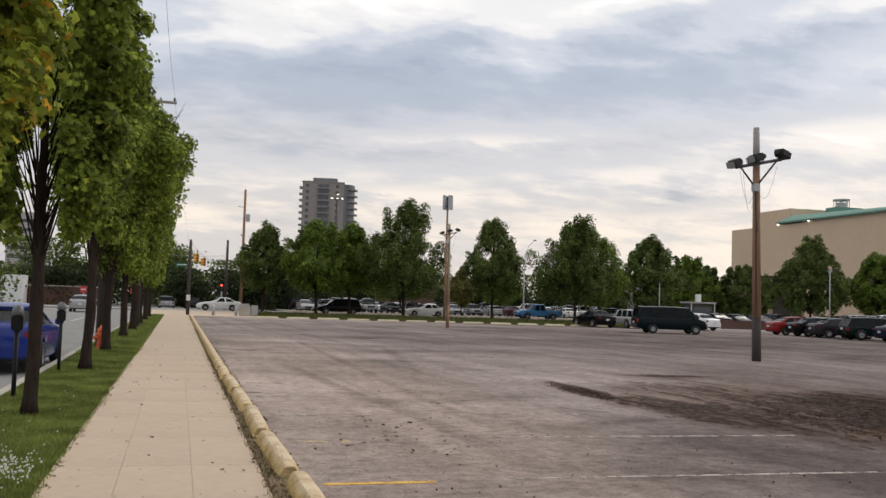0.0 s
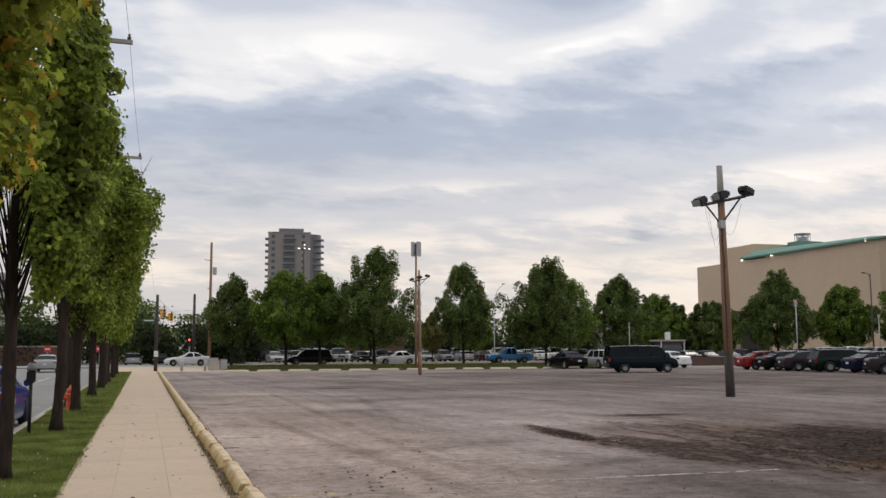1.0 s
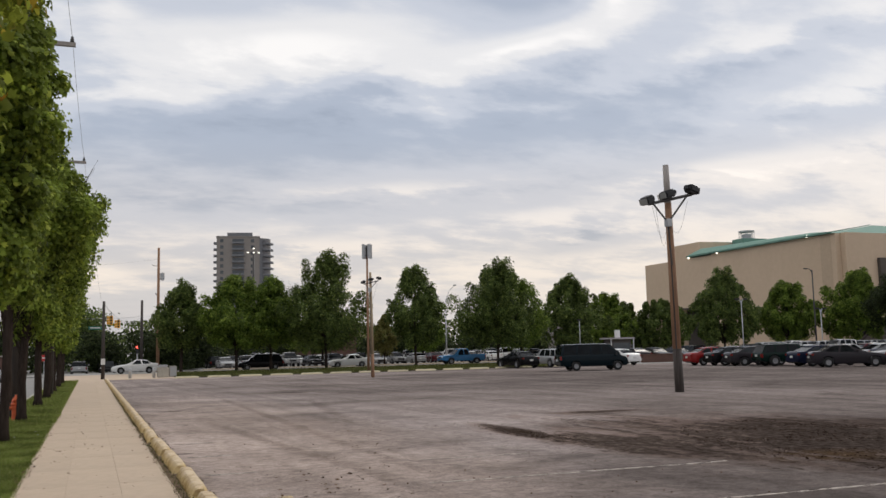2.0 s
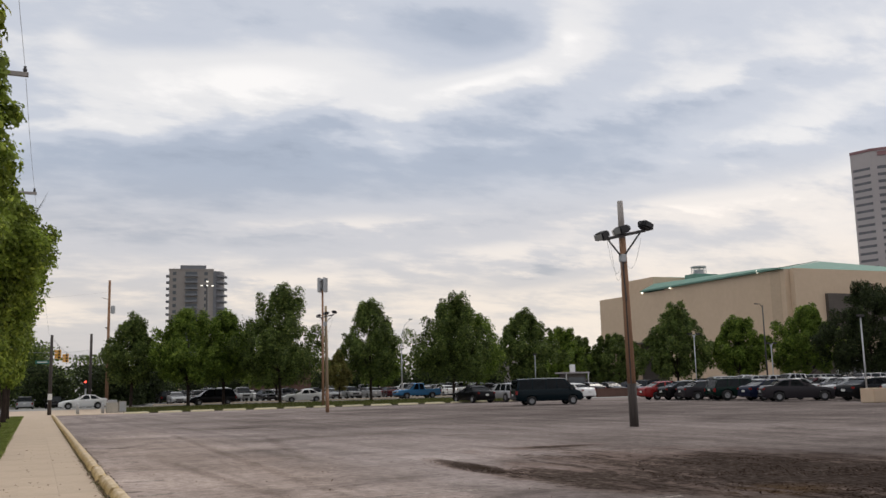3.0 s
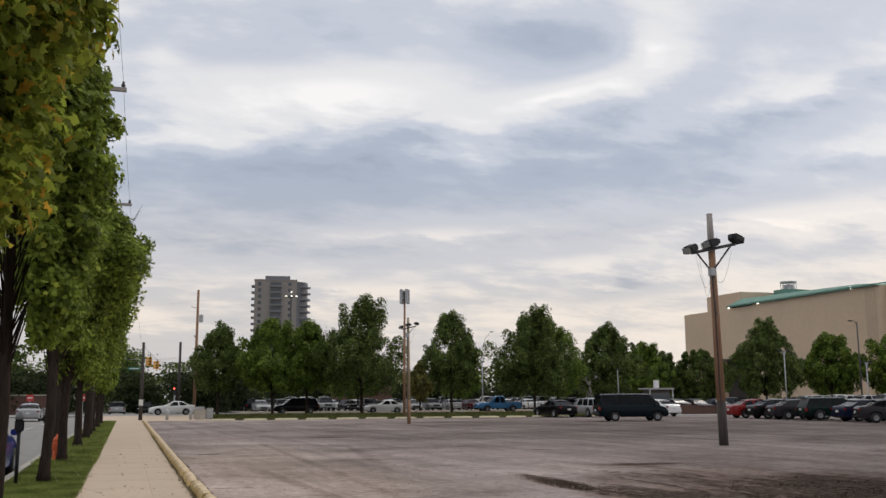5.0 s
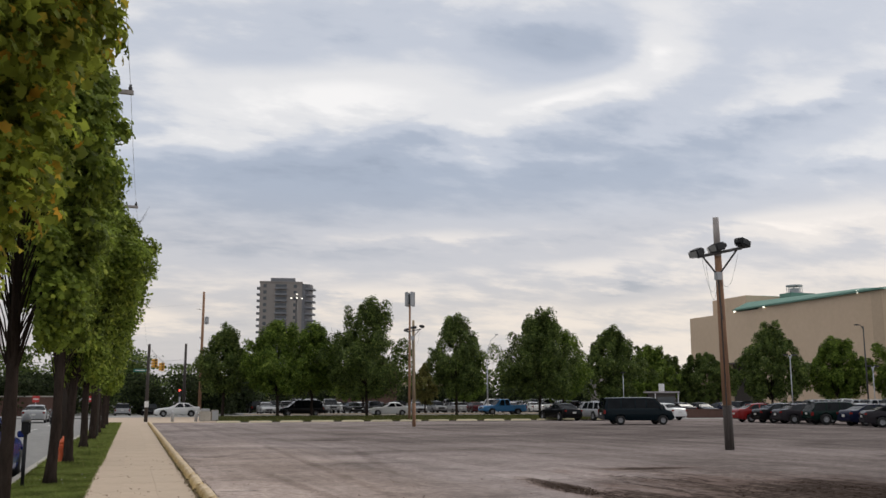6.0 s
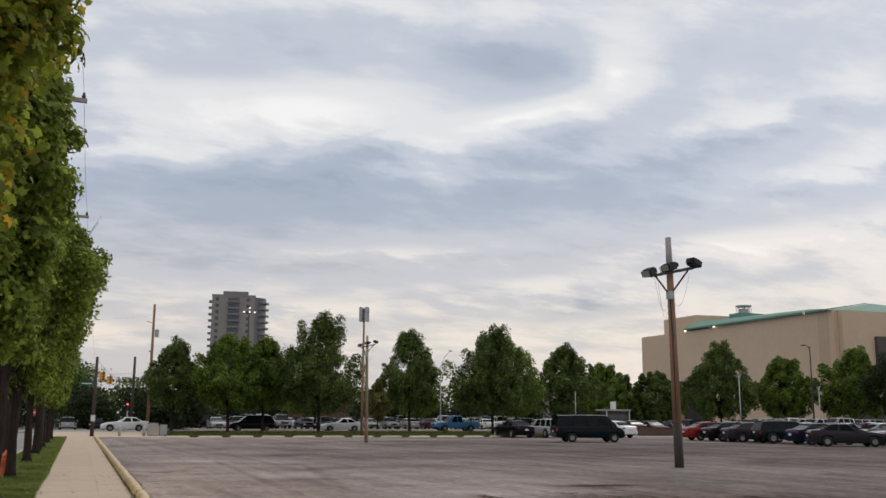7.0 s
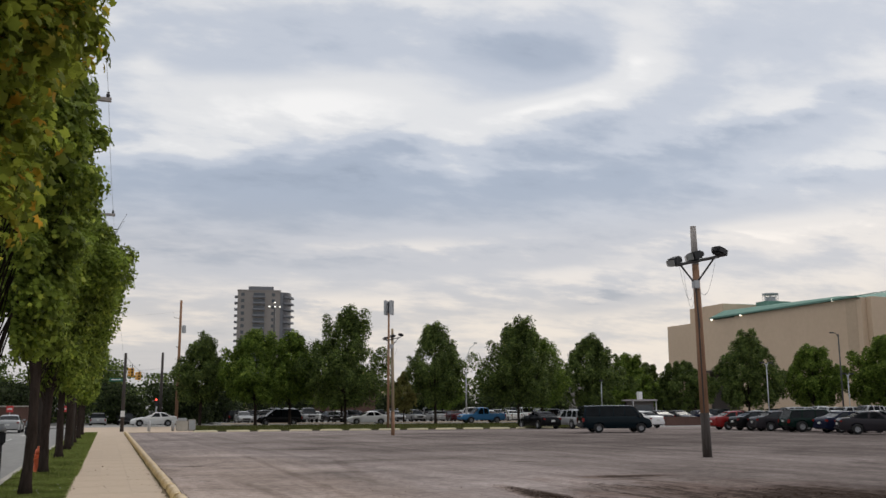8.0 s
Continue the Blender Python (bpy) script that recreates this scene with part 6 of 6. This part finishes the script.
def stop_paint():
    m = mat("rubbed_yellow_concrete", (0.58, 0.40, 0.15), 0.85, 0.3, 3.0, 0.8, 30, spec=0.1, second=(0.70, 0.54, 0.29), obrand=0.1)
    nt = m.node_tree
    N, L = nt.nodes.new, nt.links.new
    b = nt.nodes["Principled BSDF"]
    painted = b.inputs["Base Color"].links[0].from_socket
    tex, sep, n = N("ShaderNodeTexCoord"), N("ShaderNodeSeparateXYZ"), N("ShaderNodeTexNoise")
    L(tex.outputs["Object"], sep.inputs[0])
    L(tex.outputs["Object"], n.inputs["Vector"])
    n.inputs["Scale"].default_value, n.inputs["Detail"].default_value, n.inputs["Roughness"].default_value = 7.0, 6, 0.7
    add, mr, mx = N("ShaderNodeMath"), N("ShaderNodeMapRange"), N("ShaderNodeMix")
    add.operation = "MULTIPLY_ADD"
    L(n.outputs[0], add.inputs[0])
    add.inputs[1].default_value = 0.16
    L(sep.outputs[2], add.inputs[2])
    mr.inputs["From Min"].default_value, mr.inputs["From Max"].default_value = 0.16, 0.225
    L(add.outputs[0], mr.inputs[0])
    mx.data_type = "RGBA"
    L(mr.outputs[0], mx.inputs[0])
    L(painted, mx.inputs[6])
    mx.inputs[7].default_value = (0.65, 0.53, 0.375, 1)
    # brown rubbed patches and grime
    n2, r2, mul = N("ShaderNodeTexNoise"), N("ShaderNodeValToRGB"), N("ShaderNodeMix")
    L(tex.outputs["Object"], n2.inputs["Vector"])
    n2.inputs["Scale"].default_value, n2.inputs["Detail"].default_value, n2.inputs["Roughness"].default_value = 4.5, 8, 0.75
    r2.color_ramp.elements[0].position, r2.color_ramp.elements[0].color = 0.33, (0.62, 0.53, 0.45, 1)
    r2.color_ramp.elements[1].position, r2.color_ramp.elements[1].color = 0.53, (1, 1, 1, 1)
    L(n2.outputs[0], r2.inputs[0])
    mul.data_type, mul.blend_type = "RGBA", "MULTIPLY"
    mul.inputs[0].default_value = 1.0
    L(mx.outputs[2], mul.inputs[6])
    L(r2.outputs[0], mul.inputs[7])
    L(mul.outputs[2], b.inputs["Base Color"])
    return m


M_STOP = stop_paint()
STOPS = [stop_mesh(2.22, 0.112, 0.145, M_STOP, s) for s in (1, 2, 3, 4, 5, 6)]
rs = random.Random(9)
for k in range(32):
    y = -6.52 + 2.505 * k
    if y > 72.5:
        break
    ob = new("parking_stop", STOPS[k * 5 % 6])
    dx = 0.06 * min(1.0, max(0.0, (19 - y) / 9)) + (0.05 if k == 5 else 0.0)
    ob.matrix_basis = pose(1.125 + dx, y + 1.19, 0.004, 0, 0, rs.uniform(-1.0, 1.0))
    tagged(ob, "worn yellow-painted concrete parking stop beside the pavement", "parking stop", "parking stops along the pavement")
FAR_STOP = stop_mesh(1.75, 0.13, 0.14, M_STOPFAR, 7)
for k in range(14):
    ob = new("parking_stop", FAR_STOP)
    ob.matrix_basis = pose(6.9 + 2.42 * k, 73.6 + rs.uniform(-0.12, 0.12), 0.002, 0, 0, 90 + rs.uniform(-1.5, 1.5))
    tagged(ob, "pale concrete parking stop at the grass verge", "parking stop", "parking stops at the grass verge")
for k in range(9):
    y = 8.27 + 2.455 * (k - 2)
    ob = part("bay_line", B(1.46, 2.15 + 0.35 * (k == 2), y - 0.05, y + 0.05, 0.001, 0.005), M_YELLOW if k == 2 else M_PALELINE if k < 4 else M_WHITELINE)
    tagged(ob, "worn yellow bay line on the asphalt", "road marking", "bay lines", "structure")
for x0, x1, y, rise in ((3.9, 8.3, 10.94, -0.015), (3.3, 9.2, 8.34, -0.018), (4.6, 6.4, 13.3, -0.03)):
    bm = B(x0, x1, y - 0.035, y + 0.035, 0.001, 0.005)
    for v in bm.verts:
        v.co.y += (v.co.x - x0) * rise
    tagged(part("bay_line", bm, M_WHITELINE), "faded white bay line on the asphalt", "road marking", "bay lines", "structure")
for k in range(6):
    ob = part("lane_line", B(-5.85, -5.72, 2 + 14 * k, 9 + 14 * k, -0.099, -0.094), M_ROADLINE)
    tagged(ob, "white lane line on the street", "road marking", "lane lines", "structure")

pave = tagged(new("pavement"), "pale tan concrete pavement of scored slabs", "pavement", "", "structure")
bed = part("bedding", B(WALK_L, WALK_R, -20, WALK_END, -0.3, 0.006), M_JOINT, pave)
COLS = [(WALK_L, -0.296), (-0.2935, 0.339), (0.3415, WALK_R)]


def slab_mesh(w, ln):
    return mesh_of("slab", B(0, w, 0, ln, -0.05, 0.012, bevel=0.001), M_WALK)


SLAB_LEN = 1.83
slab_m = [slab_mesh(b - a, SLAB_LEN - 0.001) for a, b in COLS]
for j in range(53):
    y = -20 + SLAB_LEN * j
    if y + SLAB_LEN > WALK_END + 0.3:
        break
    for (a, b), me in zip(COLS, slab_m):
        placed("slab", me, pave, pose(a, y, rs.uniform(-0.0005, 0.0005)))

# grass, clover, litter and gravel
g = np.random.default_rng(77)


def blades(name, n, x0, x1, y0, y1, size, label, z=0.0, power=1.0, material=None):
    o = np.stack([x0 + (x1 - x0) * g.random(n), y0 + (y1 - y0) * g.random(n) ** power, np.full(n, z)], 1)
    m = turns(g, n, size * (0.5 + 0.8 * g.random(n)), np.tile([0, 0, 0.0], (n, 1)) + g.normal(size=(n, 3)) * np.array([1, 1, 0.05]))
    # blades stand up: local y is the blade's length
    up = np.tile([0, 0, 1.0], (n, 1)) + g.normal(size=(n, 3)) * 0.38
    up /= np.linalg.norm(up, axis=1, keepdims=True)
    a = g.normal(size=(n, 3))
    xx = np.cross(a, up)
    xx /= np.linalg.norm(xx, axis=1, keepdims=True)
    zz = np.cross(xx, up)
    s = (size * (0.5 + 0.8 * g.random(n))).reshape(-1, 1, 1)
    m = np.stack([xx, up, zz], axis=2) * s
    blade = ([(-0.07, 0, 0), (0.07, 0, 0), (0.05, 0.6, 0.06), (0.0, 1.0, 0.2)], [(0, 1, 2), (0, 2, 3)])
    mt = material or M_GRASS
    tagged(part(name, scatter_mesh(name, mt, blade[0], blade[1], m, o), mt), label, "grass", "", "stuff")


blades("grass", 110000, -2.38, -0.86, 7.0, 26.0, 0.05, "short green grass of the lawn strip", -0.01, 1.3)
blades("grass", 40000, -2.38, -0.84, 26.0, 75.3, 0.10, "short green grass of the lawn strip", -0.01, 1.2)
blades("grass", 40000, 6.5, 43, 74.5, 97.5, 0.17, "short dull green grass of the verge", 0.05, material=M_VERGE)
blades("weeds", 2600, 0.93, 1.13, 7.0, 45.0, 0.05, "sparse weeds in the dirt beside the parking stops", 0.0, 1.3, M_VERGE)
fl_n = 240
fo = np.stack([-1.30 + g.normal(size=fl_n) * 0.20, 8.9 + g.normal(size=fl_n) * 0.45, 0.055 + 0.03 * g.random(fl_n)], 1)
fo = fo[(fo[:, 0] < -0.98)]
octa = ([(1, 0, 0), (-1, 0, 0), (0, 1, 0), (0, -1, 0), (0, 0, 1), (0, 0, -1)], [(0, 2, 4), (2, 1, 4), (1, 3, 4), (3, 0, 4), (2, 0, 5), (1, 2, 5), (3, 1, 5), (0, 3, 5)])
tagged(part("clover_flowers", scatter_mesh("clover_flowers", M_FLOWER, octa[0], octa[1], turns(g, len(fo), 0.008 + 0.005 * g.random(len(fo))), fo), M_FLOWER),
       "white clover flowers in the lawn strip", "flowers", "", "stuff")
fo2 = np.stack([-2.3 + 1.3 * g.random(26), 9 + 14 * g.random(26), 0.05 + 0.03 * g.random(26)], 1)
tagged(part("clover_flowers", scatter_mesh("clover_flowers", M_FLOWER, octa[0], octa[1], turns(g, 26, 0.009 + 0.004 * g.random(26)), fo2), M_FLOWER),
       "white clover flowers in the lawn strip", "flowers", "", "stuff")


def strewn(name, n, x0, x1, y0, y1, size, material, label, shape, z=0.012, power=1.0, flat=True):
    o = np.stack([x0 + (x1 - x0) * g.random(n), y0 + (y1 - y0) * g.random(n) ** power, np.full(n, z)], 1)
    s = size * (0.4 + g.random(n) ** 2)
    if flat:
        m = turns(g, n, s, np.tile([0, 0, 3.0], (n, 1)))
    else:
        m = turns(g, n, s) * np.array([1, 1, 0.7])
    tagged(part(name, scatter_mesh(name, material, shape[0], shape[1], m, o), material), label, "litter", "", "stuff")


strewn("fallen_leaves", 150, -0.85, 0.92, 6.5, 30, 0.05, M_LITTER, "small dry leaves strewn on the pavement", MAPLE, 0.022, 1.4)
strewn("fallen_leaves", 300, 0.90, 1.12, 6.5, 26, 0.045, M_LITTER, "dry leaves caught beside the parking stops", MAPLE, 0.025, 1.3)
strewn("fallen_leaves", 260, -0.97, -0.80, 6.5, 30, 0.045, M_LITTER, "dry leaves and bits along the edge of the lawn", MAPLE, 0.024, 1.4)
strewn("gravel", 1200, 0.95, 1.36, 5, 30, 0.017, M_PEBBLE, "grit along the parking stops", octa, 0.010, 1.4, False)
strewn("gravel", 220, 1.6, 7.5, 7, 20, 0.012, M_LITTER, "dark stones scattered on the asphalt", octa, 0.008, 1.2, False)
strewn("fallen_leaves", 60, 2.0, 3.6, 9.6, 12.6, 0.06, M_LITTER, "dry leaves scattered on the asphalt", MAPLE, 0.012, 1.0)
# clods and stones in the mud
CLOD = ([(1, 0.1, 0), (0.3, 0.9, 0.1), (-0.8, 0.5, 0), (-0.7, -0.6, 0.1), (0.4, -0.8, 0), (0.1, 0.2, 0.7), (-0.2, -0.3, 0.5)],
        [(0, 1, 5), (1, 2, 5), (2, 6, 5), (2, 3, 6), (3, 4, 6), (4, 0, 6), (0, 5, 6)])
for name, n_g, big, mt, label in (("clods", 9000, 0.028, M_MUD, "dark brown clods of mud on the asphalt"), ("gravel", 1200, 0.015, M_PEBBLE, "loose gravel spread over the mud")):
    ga, gr = g.random(n_g) * 2 * np.pi, np.sqrt(g.random(n_g))
    go = np.stack([11.9 + 2.5 * gr * np.cos(ga), 11.6 + 5.0 * gr * np.sin(ga), np.full(n_g, 0.002)], 1)
    go[:, 0] += (go[:, 1] - 12.6) * 0.14
    k = n_g // 8
    go[:k] = np.stack([7.85 + g.normal(size=k) * 0.2, 16.4 + g.normal(size=k) * 1.0, np.full(k, 0.002)], 1)
    lumpy = np.sin(go[:, 0] * 2.1 + 1.3 * np.sin(go[:, 1] * 1.1)) + np.sin(go[:, 1] * 2.7 + go[:, 0]) > -0.4
    lumpy[:k] = True
    go = go[lumpy]
    sz = big * (0.2 + 0.8 * g.random(len(go)) ** 3)
    aa = g.random(len(go)) * 2 * np.pi
    m = np.zeros((len(go), 3, 3))
    m[:, 0, 0], m[:, 0, 1], m[:, 1, 0], m[:, 1, 1], m[:, 2, 2] = sz * np.cos(aa), -sz * np.sin(aa), sz * np.sin(aa), sz * np.cos(aa), sz * (0.5 + 0.5 * g.random(len(go)))
    tagged(part(name, scatter_mesh(name, mt, CLOD[0], CLOD[1], m, go), mt), label, "gravel", "", "stuff")
